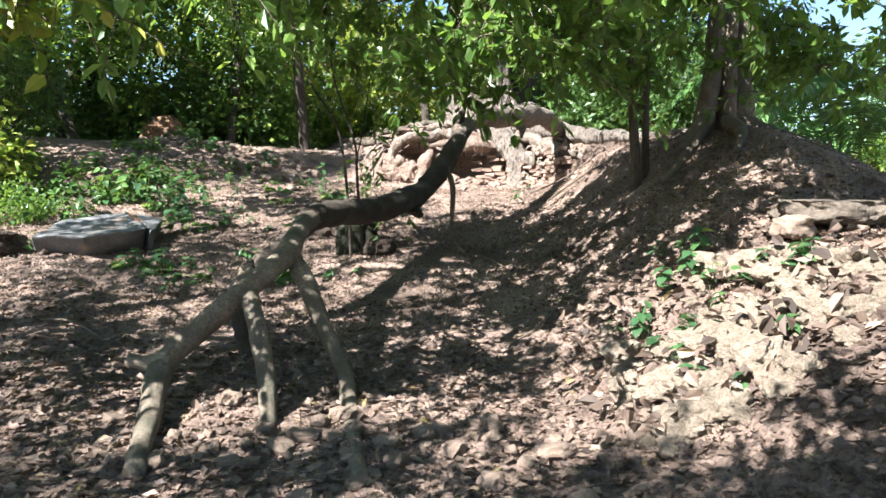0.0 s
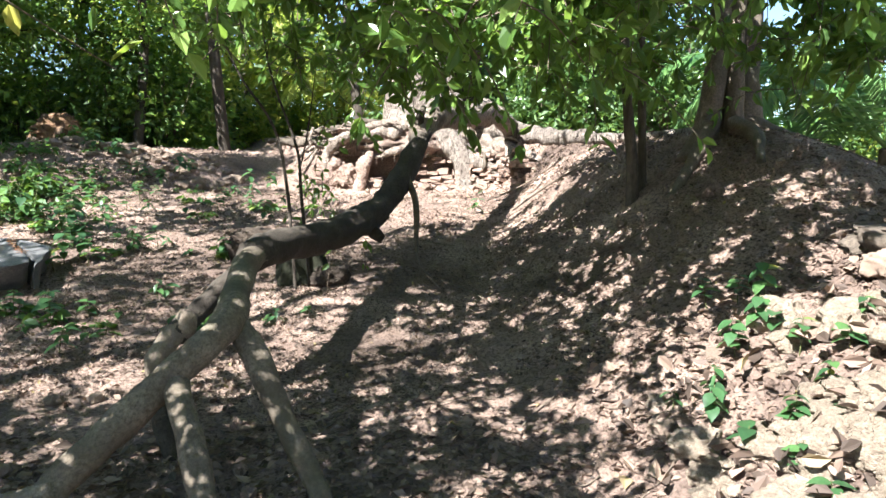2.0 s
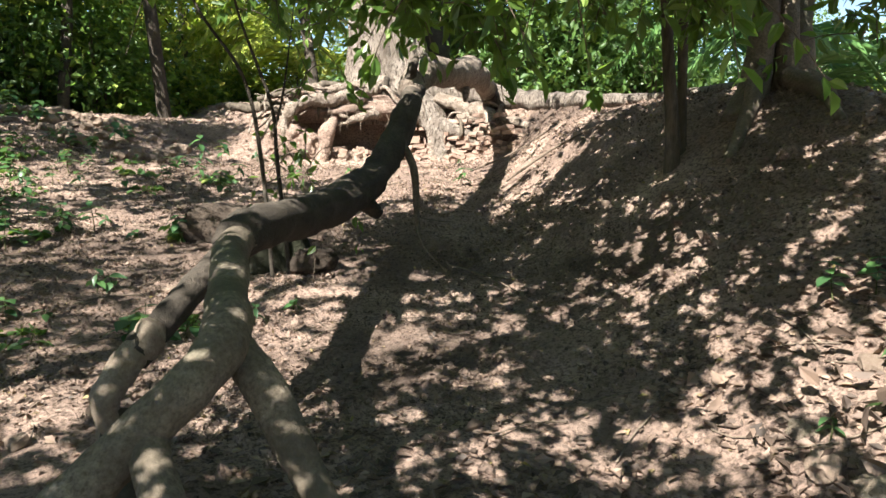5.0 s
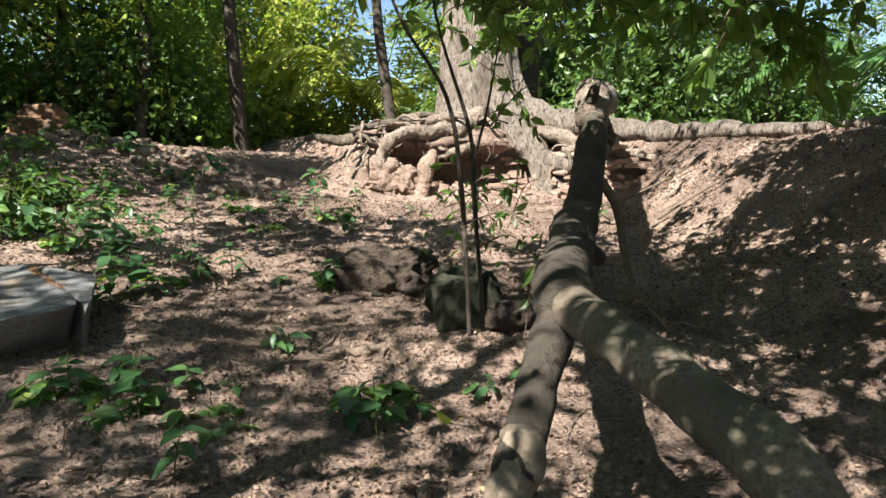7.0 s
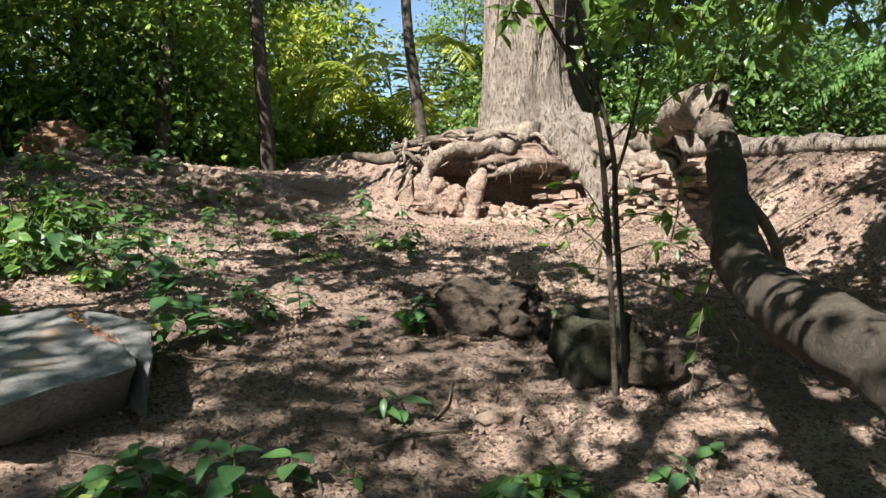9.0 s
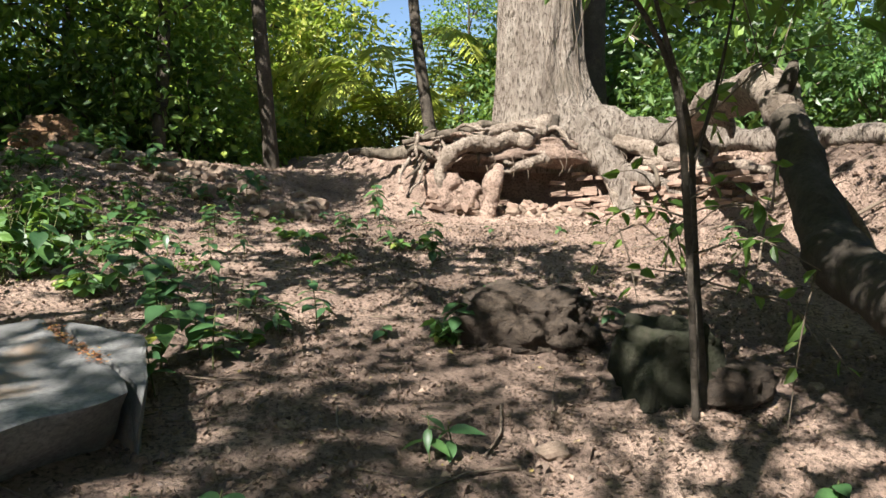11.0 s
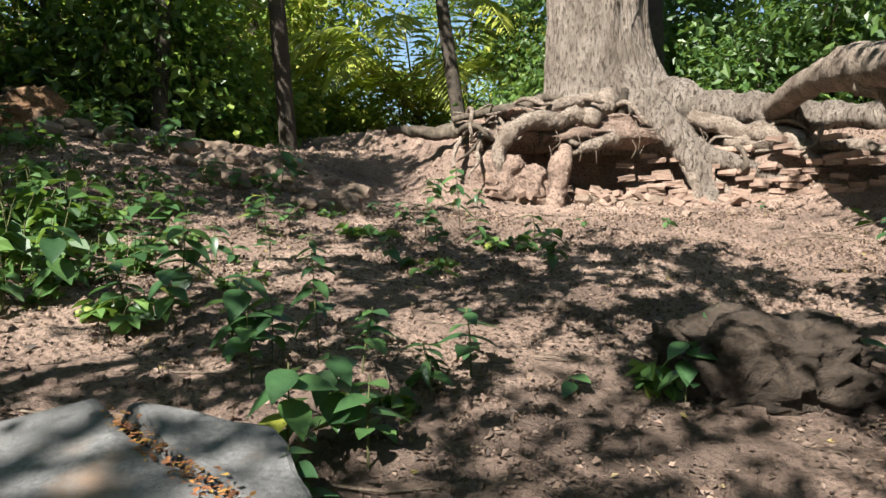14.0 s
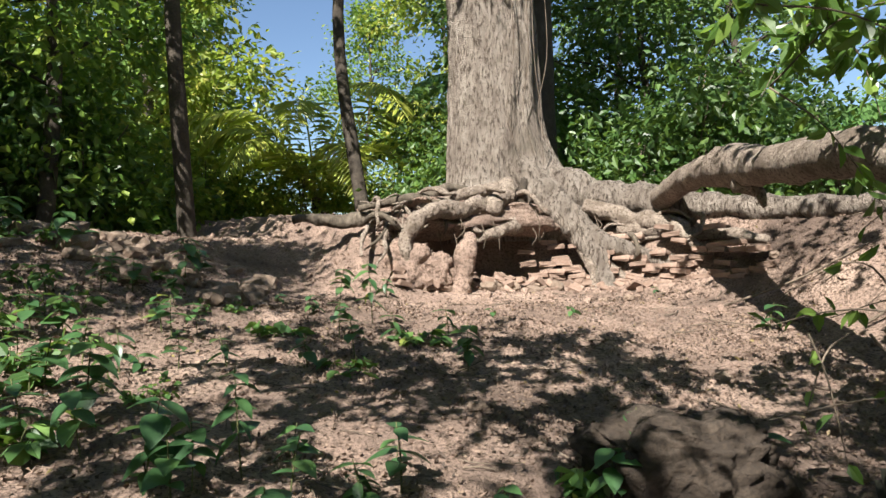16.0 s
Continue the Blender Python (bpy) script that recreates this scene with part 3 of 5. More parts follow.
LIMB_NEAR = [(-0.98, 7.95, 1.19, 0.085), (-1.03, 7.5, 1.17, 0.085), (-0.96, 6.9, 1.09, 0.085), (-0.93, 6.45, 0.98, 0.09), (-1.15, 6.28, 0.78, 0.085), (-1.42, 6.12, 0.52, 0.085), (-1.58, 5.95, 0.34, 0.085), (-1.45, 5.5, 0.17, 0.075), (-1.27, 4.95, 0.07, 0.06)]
# bark colours carry light: far stretch paled for sun, middle darkened for shade
far_limb = child("far_limb", tube("far_limb", [(*p[:3], p[3] * 1.32) for p in LIMB_FAR], BARK_ROOT, 16, 8, 0.22, 1.0, 4.0), limb, "bark with knobs, coloured pale for sunlight")
mid_limb = child("middle_limb", tube("middle_limb", [(*p[:3], p[3] * 1.1) for p in LIMB_MID], BARK_DARK, 16, 8, 0.25, 4.0, 4.0), limb, "rough bark, coloured dark for shade")
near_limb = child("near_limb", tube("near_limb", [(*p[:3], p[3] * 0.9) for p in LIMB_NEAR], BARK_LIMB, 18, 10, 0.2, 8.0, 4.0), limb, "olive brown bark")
child("leg", tube("leg", [(-0.94, 6.62, 1.02, 0.06), (-0.78, 6.45, 0.83, 0.066), (-0.60, 6.3, 0.50, 0.058), (-0.47, 6.22, 0.27, 0.054), (-0.40, 6.05, 0.10, 0.054), (-0.30, 5.6, 0.06, 0.05), (-0.14, 5.0, 0.05, 0.045)], BARK_LIMB, 12, 6, 0.2, 2.0, 6.0), limb)
child("leg", tube("leg", [(-1.12, 6.3, 0.80, 0.055), (-1.0, 6.05, 0.60, 0.06), (-0.88, 5.85, 0.35, 0.055), (-0.80, 5.65, 0.05, 0.06)], BARK_LIMB, 12, 6, 0.25, 5.0, 6.0), limb)
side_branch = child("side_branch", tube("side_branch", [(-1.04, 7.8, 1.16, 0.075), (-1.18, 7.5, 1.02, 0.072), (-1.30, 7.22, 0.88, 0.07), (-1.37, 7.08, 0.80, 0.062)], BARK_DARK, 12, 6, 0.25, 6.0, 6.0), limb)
child("broken_end", tube("broken_end", [(-1.31, 7.20, 0.87, 0.066), (-1.37, 7.06, 0.79, 0.062), (-1.44, 6.96, 0.68, 0.058), (-1.43, 6.93, 0.55, 0.05), (-1.40, 6.92, 0.40, 0.022)], CUT_WOOD, 12, 5, 0.4, 1.5, 9.0), side_branch, "pale split wood")
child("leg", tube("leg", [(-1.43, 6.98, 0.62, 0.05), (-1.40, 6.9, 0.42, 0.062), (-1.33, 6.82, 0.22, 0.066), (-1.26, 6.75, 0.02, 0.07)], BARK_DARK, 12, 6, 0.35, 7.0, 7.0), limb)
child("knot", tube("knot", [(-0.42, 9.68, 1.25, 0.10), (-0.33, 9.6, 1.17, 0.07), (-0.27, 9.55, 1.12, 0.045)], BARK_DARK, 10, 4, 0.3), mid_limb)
child("knot", tube("knot", [(1.0, 13.5, 2.42, 0.12), (1.02, 13.3, 2.32, 0.06), (1.0, 13.2, 2.18, 0.02)], BARK_ROOT, 10, 4, 0.3), far_limb)
child("stub", tube("stub", [(-1.55, 5.97, 0.36, 0.07), (-1.68, 5.93, 0.36, 0.055), (-1.80, 5.92, 0.37, 0.03)], CUT_WOOD, 10, 4, 0.3), near_limb, "pale broken stub")
child("stub", tube("stub", [(0.1, 11.0, 2.2, 0.07), (0.13, 10.95, 2.34, 0.05), (0.17, 10.97, 2.44, 0.025)], BARK_DARK, 8, 4, 0.3), mid_limb)
vine = thing("hanging_vine", Matrix(), "thin dry liana hanging from the limb to the ground", "vine")
child("stalk", tube("stalk", [(0.02, 10.7, 1.95, 0.03), (-0.02, 10.4, 1.68, 0.034), (0.06, 10.2, 1.42, 0.032), (0.06, 10.0, 1.05, 0.024), (0.08, 9.8, 0.85, 0.012), (0.26, 9.7, 0.64, 0.009)], TWIG, 7, 6, 0.25), vine)

for x, sway in ((0.42, 0.05), (0.58, -0.04), (0.20, 0.06), (0.66, 0.08)):
    li = thing("thin_liana", Matrix(), "thin pale liana hanging against the great trunk", "vine", "lianas")
    child("strand", tube("strand", [(x, 16.78, 6.5, 0.006), (x + sway, 16.72, 4.6, 0.006), (x - sway, 16.72, 3.7, 0.005), (x + sway * 0.5, 16.55, 3.0 + sway, 0.004)], TWIG, 5, 6, 0.0), li)

# ---- leafy plants ----


def forest_tree(seed, height, radius, crown_low, crown_r, clumps, per, leaf, leaf_mat, bark=BARK_DARK, lean=0.0, spread=0.4):
    """A tapered trunk with limbs and an uneven crown of many leaves, at the origin."""
    rng = np.random.default_rng(seed)
    tree = thing("forest_tree", Matrix(), "tall slender forest tree with a dense green crown", "tree", "forest trees")
    top = np.array((lean * height, rng.normal() * 0.03 * height, height))
    bend = rng.normal(size=2) * 0.03 * height
    trunk = [(0, 0, -0.3, radius * 1.5), (0, 0, 0.15, radius * 1.15), (top[0] * 0.3 + bend[0], top[1] * 0.3 + bend[1], height * 0.3, radius * 0.9),
             (top[0] * 0.65, top[1] * 0.65, height * 0.65, radius * 0.6), (*top, radius * 0.15)]
    parts = [tube_arrays(trunk, 10, 6, 0.12, seed)]
    line = spline(np.array(trunk)[:, :3], 8)
    tips = []
    for k in range(clumps):
        a = rng.random() * 6.283
        h = crown_low + (height * 1.02 - crown_low) * rng.random() ** 0.9
        u = (h - crown_low) / (height - crown_low)
        r = crown_r * (0.35 + 0.75 * rng.random()) * math.sin(min(max(0.18 + u * 0.85, 0), 1) * math.pi) ** 0.5
        o = line[np.argmin(np.abs(line[:, 2] - (h - 0.35 * r)))]
        tip = np.array((o[0] + r * math.cos(a), o[1] + r * math.sin(a), h))
        tips.append(tip)
        if k % 3 == 0:
            mid = (o + tip) / 2 + np.array((0, 0, 0.12 * r))
            parts.append(tube_arrays([(*o, radius * 0.3), (*mid, radius * 0.18), (*tip, 0.012)], 5, 4, 0.1, k))
    child("trunk", poly_mesh("trunk", *join_arrays(parts), bark), tree)
    c, w, s = scatter_crown(rng, tips, per, (spread, spread, spread * 0.7), leaf)
    child("crown", leaves_mesh("crown", c, w, s, leaf_mat, rng=rng), tree)
    return tree


def shrub(seed, height, radius, clumps, per, leaf, leaf_mat, low=0.1):
    rng = np.random.default_rng(seed)
    bush = thing("shrub", Matrix(), "leafy green forest shrub with thin stems", "shrub", "undergrowth shrubs")
    parts, tips = [], []
    for k in range(clumps):
        a, r = rng.random() * 6.283, radius * math.sqrt(rng.random())
        h = low + (height - low) * rng.random() * (1 - 0.5 * (r / radius) ** 2)
        tip = (r * math.cos(a), r * math.sin(a), h)
        tips.append(tip)
        if k % 2 == 0:
            parts.append(tube_arrays([(0.1 * math.cos(a), 0.1 * math.sin(a), -0.1, 0.018), (tip[0] * 0.4, tip[1] * 0.4, h * 0.6, 0.013), (*tip, 0.006)], 5, 4, 0.1, k))
    child("branchwork", poly_mesh("branchwork", *join_arrays(parts), TWIG), bush)
    c, w, s = scatter_crown(rng, tips, per, (0.24, 0.24, 0.18), leaf)
    c[:, 2] = np.maximum(c[:, 2], 0.03)
    child("foliage", leaves_mesh("foliage", c, w, s, leaf_mat, rng=rng), bush)
    return bush


def creeper(seed, height, radius, stems, leaf, leaf_mat):
    """A low patch of thin stems, each with a few large drooping leaves."""
    rng = np.random.default_rng(seed)
    bush = thing("creeper", Matrix(), "low patch of large-leaved creeper on the soil", "plant", "creepers")
    parts, cs, ds, ss = [], [], [], []
    for k in range(stems):
        a, r = rng.random() * 6.283, radius * math.sqrt(rng.random())
        h = height * (0.3 + 0.7 * rng.random()) * (1 - 0.4 * (r / radius) ** 2)
        o, tip = np.array((r * 0.7 * math.cos(a), r * 0.7 * math.sin(a), -0.05)), np.array((r * math.cos(a), r * math.sin(a), h))
        parts.append(tube_arrays([(*o, 0.006), (*((o + tip) / 2 + rng.normal(size=3) * 0.02), 0.005), (*tip, 0.003)], 4, 3, 0.0))
        m = int(3 + 5 * rng.random())
        u = 0.35 + 0.65 * rng.random(m)
        d = rng.normal(size=(m, 3)) * np.array((1, 1, 0.25)) - np.array((0, 0, 0.3))
        dn = d / np.linalg.norm(d, axis=1)[:, None]
        sz = leaf * (0.5 + 0.7 * rng.random(m))
        cs.append(o + (tip - o) * u[:, None] + dn * sz[:, None] * 0.55)
        ds.append(d)
        ss.append(sz)
    tagged(child("branchwork", poly_mesh("branchwork", *join_arrays(parts), STEM), bush), kind="stuff")
    c = np.vstack(cs)
    c[:, 2] = np.maximum(c[:, 2], 0.04)
    child("foliage", leaves_mesh("foliage", c, np.vstack(ds), np.concatenate(ss), leaf_mat, width=0.62, fold=0.35, up_bias=0.7, rng=rng, broad=True), bush)
    return bush


def put(proto, x, y, turn, scale, sink=0.05, tilt=0.0):
    ob = copy_thing(proto, Matrix())
    ob.matrix_basis = pose(x, y, gz(x, y) - sink, tilt, 0, turn) @ Matrix.Scale(scale, 4)
    return ob


TREES = [forest_tree(11, 9.0, 0.095, 2.0, 2.3, 46, 170, 0.16, LEAF_FOREST), forest_tree(12, 11.0, 0.10, 3.0, 2.6, 50, 170, 0.17, LEAF_DARK, lean=0.03),
         forest_tree(13, 7.0, 0.10, 1.2, 2.2, 46, 170, 0.15, LEAF_FOREST, lean=-0.05), forest_tree(14, 10.0, 0.12, 1.6, 3.0, 52, 170, 0.19, LEAF_YELLOW),
         forest_tree(15, 8.0, 0.11, 0.8, 2.4, 50, 170, 0.16, LEAF_DARK),
         forest_tree(16, 12.0, 0.11, 7.5, 1.6, 26, 150, 0.16, LEAF_FOREST),
         forest_tree(17, 10.0, 0.11, 4.5, 2.7, 34, 95, 0.17, LEAF_FOREST, spread=0.30),
         forest_tree(18, 10.5, 0.10, 2.0, 2.6, 36, 110, 0.18, LEAF_YELLOW, spread=0.34)]
SHRUBS = [shrub(21, 1.5, 0.9, 30, 60, 0.12, LEAF_FOREST), shrub(22, 1.0, 0.8, 26, 55, 0.11, LEAF_NEAR), shrub(23, 2.2, 1.1, 40, 60, 0.13, LEAF_DARK),
          shrub(24, 1.8, 1.0, 34, 55, 0.14, LEAF_YELLOW), creeper(25, 0.62, 0.62, 34, 0.19, LEAF_CREEP),
          creeper(26, 0.4, 0.75, 26, 0.16, LEAF_CREEP), creeper(27, 0.26, 0.3, 11, 0.15, LEAF_CREEP), creeper(28, 0.36, 0.22, 8, 0.17, LEAF_CREEP)]
PLACED = [  # x, y, kind, turn, scale: trees that stand where their trunks can be seen
    (-3.85, 18.4, 5, 200, 1.0), (-5.45, 17.9, 0, 40, 1.0), (-1.08, 20.2, 5, 90, 1.0), (-6.6, 20.0, 2, 10, 1.1),
    (-8.2, 16.2, 2, 0, 1.0), (-9.0, 19.0, 0, 220, 1.1), (-11.5, 16.0, 3, 30, 1.2), (-10.8, 10.4, 0, 100, 1.0),
    (-12.0, 22.0, 1, 10, 1.2), (-5.0, 26.0, 3, 50, 1.0), (-5.4, 31.0, 3, 150, 1.15), (-4.0, 29.0, 7, 30, 0.8), (1.3, 30.5, 0, 80, 0.9), (3.0, 27.5, 3, 70, 0.9), (-7.0, 29.0, 3, 10, 1.2),
    (2.6, 22.0, 4, 10, 1.0), (4.6, 20.5, 4, 140, 0.9), (6.2, 23.5, 1, 60, 1.0), (6.6, 20.0, 4, 190, 1.0),
    (12.5, 13.0, 4, 160, 1.1), (10.0, 10.5, 2, 20, 1.1), (-14.0, 12.0, 0, 60, 1.2), (-13.5, 7.0, 4, 10, 1.1)]
for x, y, k, turn, sc in PLACED:
    put(TREES[k], x, y, turn, sc)
rg = random.Random(5)
for k in range(20):
    a = rg.uniform(-1.15, 1.15)
    r = rg.uniform(26, 40)
    x = r * math.sin(a)
    turn, sc = rg.uniform(0, 360), rg.uniform(1.0, 1.4)
    if abs(x + 0.8) > 5.0 and abs(x - 14) > 4.0:
        put(TREES[rg.choice((0, 1, 2, 3, 3, 4))], x, 6 + r * math.cos(a) * 0.9, turn, sc)
# added trees, nearly all out of view, placed only to cast shade
SHADE_TREES = [(-8.3, 2.9, 6, 0, 0.95), (-5.1, 4.95, 6, 200, 0.95), (-8.0, 11.6, 1, 10, 0.8), (1.5, -3.5, 0, 0, 1.0), (-8.5, -2.5, 4, 90, 1.2), (5.0, -3.0, 4, 30, 1.1), (7.0, 2.5, 2, 60, 1.1), (-3.6, -0.9, 6, 20, 0.8)]
for x, y, k, turn, sc in SHADE_TREES:
    put(TREES[k], x, y, turn, sc)
for k in range(80):
    x = rg.uniform(-13, 12)
    y = 17.5 + abs(x + 0.5) * -0.25 + rg.uniform(1.0, 6.0)
    if -4.8 < x < -0.3 or x > 1 and k % 2 or -0.9 < x < 2 and y < 19.0 or math.hypot(x - 3, y - 10) < 4:
        continue
    bush = put(SHRUBS[rg.choice((0, 1, 2, 2, 3))], x, y, rg.uniform(0, 360), rg.uniform(0.8, 1.35))
    if math.hypot(x + 6.4, y - 16.6) < 1.9:
        for o in (*bush.children_recursive, bush):
            bpy.data.objects.remove(o)
for x, y, k, sc in ((-5.2, 12.5, 4, 0.9), (-5.1, 13.3, 4, 0.8), (-4.9, 11.8, 4, 0.7), (-5.9, 12.2, 4, 0.8), (-6.6, 11.0, 0, 0.5), (-7.2, 12.8, 0, 0.5), (-5.6, 13.9, 4, 0.5), (-6.4, 9.6, 4, 1.3), (-7.6, 8.6, 0, 1.0), (-6.2, 8.0, 4, 1.1), (-6.3, 13.2, 4, 0.6), (-5.6, 11.2, 4, 0.7), (-7.0, 10.2, 4, 0.9), (-4.6, 13.9, 5, 0.6), (-5.4, 12.9, 4, 0.7), (-4.7, 12.4, 5, 0.7), (-4.5, 13.0, 5, 0.55), (-5.2, 10.8, 5, 0.9), (-6.0, 14.6, 5, 0.8), (-3.9, 12.3, 5, 0.4), (-4.8, 9.4, 5, 0.6), (-3.28, 8.85, 6, 0.8), (-2.95, 8.7, 7, 0.8), (-1.68, 8.9, 6, 0.8), (-2.5, 8.65, 6, 0.7), (-3.2, 10.7, 6, 0.7), (-4.3, 11.6, 6, 0.8), (-2.1, 13.3, 6, 0.8), (-2.7, 12.6, 6, 0.7), (-3.1, 13.5, 7, 0.8), (-1.95, 10.95, 7, 0.8), (-4.2, 14.7, 5, 0.5), (-5.0, 15.2, 5, 0.55), (-3.5, 14.4, 5, 0.4), (-5.7, 16.0, 4, 0.7), (-4.9, 14.2, 5, 0.5), (-5.5, 7.3, 4, 0.9), (-4.9, 6.6, 5, 0.7), (-6.3, 6.4, 4, 1.1),
                    (-7.2, 11.2, 3, 0.9), (-8.0, 12.2, 3, 1.1), (-7.9, 10.2, 3, 0.9), (-7.5, 18.7, 0, 1.4), (-6.3, 18.9, 2, 1.2), (-5.2, 19.0, 0, 1.3), (-8.4, 10.6, 2, 1.0), (-5.7, 10.4, 1, 0.55), (-8.6, 14.4, 2, 1.0), (4.8, 16.0, 2, 0.9), (3.6, 18.2, 2, 1.0), (5.8, 17.6, 2, 1.0)):
    put(SHRUBS[k], x, y, rg.uniform(0, 360), sc)
for k in range(16):
    put(SHRUBS[rg.choice((0, 1, 3))], rg.uniform(-4.8, -1.6), rg.uniform(24.0, 28), rg.uniform(0, 360), rg.uniform(0.6, 1.1))
for ob in TREES + SHRUBS:
    for o in (*ob.children_recursive, ob):
        bpy.data.objects.remove(o)

# ---- stones ----


def slab_mesh(name, outline, low, thick, material, seed, bevel=0.03):
    """A broken flat slab with bevelled uneven edges; outline: corners (x, y, height of the top)."""
    bm = bmesh.new()
    top = [bm.verts.new((x, y, z)) for x, y, z in outline]
    bm.faces.new(top)
    ret = bmesh.ops.extrude_face_region(bm, geom=bm.faces[:])
    for v in [g for g in ret["geom"] if isinstance(g, bmesh.types.BMVert)]:
        v.co.z -= thick
        v.co.x += low[0]
        v.co.y += low[1]
    bmesh.ops.recalc_face_normals(bm, faces=bm.faces)
    bmesh.ops.bevel(bm, geom=bm.edges[:], offset=bevel, segments=2, profile=0.6, affect="EDGES")
    bmesh.ops.triangulate(bm, faces=bm.faces)
    for _ in range(4):
        bmesh.ops.subdivide_edges(bm, edges=[e for e in bm.edges if e.calc_length() > 0.09], cuts=1, use_grid_fill=False)
        bmesh.ops.triangulate(bm, faces=bm.faces)
    for v in bm.verts:
        q = v.co * 3 + Vector((seed, 0, 0))
        v.co += Vector((noise.noise(q), noise.noise(q + Vector((9, 0, 0))), 0.5 * noise.noise(q + Vector((0, 9, 0))))) * 0.05
        q = v.co * 11
        v.co += Vector((noise.noise(q), noise.noise(q + Vector((9, 0, 0))), 0.5 * noise.noise(q + Vector((0, 9, 0))))) * 0.010
    me = bpy.data.meshes.new(name)
    bm.to_mesh(me)
    bm.free()
    me.polygons.foreach_set("use_smooth", [False] * len(me.polygons))
    me.materials.append(material)
    return me


slab = thing("stone_slab", Matrix(), "large flat grey stone slab, cracked across, lying tilted in the litter", "stone")
child("slab_block", slab_mesh("slab_block", [(-4.4, 8.98, 0.90), (-3.76, 8.92, 0.92), (-3.31, 9.36, 0.96), (-3.43, 9.53, 0.985), (-3.99, 10.23, 1.11), (-4.6, 9.95, 1.04)], (-0.28, 0.42), 0.46, SLATE, 3.0, 0.035), slab)
child("slab_block", slab_mesh("slab_block", [(-3.27, 9.40, 0.92), (-3.50, 10.10, 1.04), (-3.92, 10.26, 1.075), (-3.39, 9.56, 0.945)], (-0.12, 0.1), 0.48, SLATE, 3.0, 0.02), slab, "broken corner with orange leaf crumbs in the crack")
for name, label, x, y, size, mat_, turn, fl, seed, sink in (
        ("boulder", "ochre brown boulder on the mound", -6.68, 17.1, (0.74, 0.64, 0.62), RUST_STONE, 20, 0.0, 2.0, 0.10),
        ("porous_stone", "dark porous broken stone half sunk in soil", -1.58, 10.9, (0.58, 0.48, 0.36), LATERITE, -14, 0.0, 21.0, 0.26),
        ("stone_block", "squarish mossy dark stone beside thin stems", -1.08, 10.05, (0.29, 0.27, 0.31), MOSSY, 10, 0.0, 7.0, 0.17),
        ("stone", "small dark stone by the stems", -0.78, 9.9, (0.26, 0.22, 0.15), LATERITE, 40, 0.0, 8.0, 0.04),
        ("flat_stone", "flat grey-brown stone on the slope", 2.98, 7.05, (0.52, 0.44, 0.22), BROWN_STONE, 5, 0.2, 11.0, 0.03),
        ("stone", "rounded pale stone on the slope", 2.62, 6.75, (0.2, 0.18, 0.12), PEBBLE, 5, 0.0, 12.0, 0.02),
        ("dark_stone", "dark mossy stone behind the slab", -5.05, 8.9, (0.7, 0.55, 0.36), LATERITE, 30, 0.2, 13.0, 0.06),
        ("dark_stone", "low dark stone among seedlings", -4.9, 7.6, (0.8, 0.5, 0.22), LATERITE, 10, 0.2, 14.0, 0.05)):
    ob = new(name, rock_mesh(name, size, mat_, seed, fl, 5 if size[0] > 0.5 else 4, 0.3, 0.4 if mat_ is LATERITE else 0.0, 0.42 if name == "stone_block" else 0.9 if name == "boulder" else 0.6, 0.10 if mat_ in (LATERITE, RUST_STONE) else 0.0))
    ob.matrix_basis = pose(x, y, gz(x, y) - sink, 0, 0, turn)
    tagged(ob, label, "stone")

# ---- thin trees and saplings with overhanging leaves ----


def leafy_twig(rng, start, end, n_leaves, leaf, sag=0.1):
    """Arrays for a twig, and centres, directions and sizes of leaves along it."""
    a, b = np.asarray(start, float), np.asarray(end, float)
    mid = (a + b) / 2 + np.array((0, 0, sag))
    line = spline([a, mid, b], 8)
    tw = tube_arrays([(*a, 0.006), (*mid, 0.004), (*b, 0.002)], 5, 4, 0.1)
    u = (0.15 + 0.85 * rng.random(n_leaves)) * (len(line) - 1.001)
    i = u.astype(int)
    p = line[i] + (line[i + 1] - line[i]) * (u - i)[:, None]
    d = rng.normal(size=(n_leaves, 3)) + (b - a) / np.linalg.norm(b - a) * 0.7
    d[:, 2] -= 0.7
    s = leaf * (0.6 + 0.7 * rng.random(n_leaves))
    dn = d / np.linalg.norm(d, axis=1)[:, None]
    return tw, p + dn * s[:, None] * 0.6, d, s


def overhang(parent, seed, twigs, leaf=0.11, per=26, material=None):
    rng = np.random.default_rng(seed)
    tws, cs, ds, ss = [], [], [], []
    for a, b in twigs:
        tw, c, d, s = leafy_twig(rng, a, b, per, leaf)
        tws.append(tw)
        cs.append(c)
        ds.append(d)
        ss.append(s)
        for _ in range(3):
            u = 0.3 + 0.7 * rng.random()
            o = np.asarray(a) * (1 - u) + np.asarray(b) * u
            e = o + rng.normal(size=3) * 0.28 - np.array((0, 0, 0.1))
            tw, c, d, s = leafy_twig(rng, o, e, per // 2, leaf)
            tws.append(tw)
            cs.append(c)
            ds.append(d)
            ss.append(s)
    tagged(child("twig_work", poly_mesh("twig_work", *join_arrays(tws), TWIG), parent), kind="stuff")
    child("foliage", leaves_mesh("foliage", np.vstack(cs), np.vstack(ds), np.concatenate(ss), material or LEAF_NEAR, width=0.46, rng=rng, broad=True), parent)


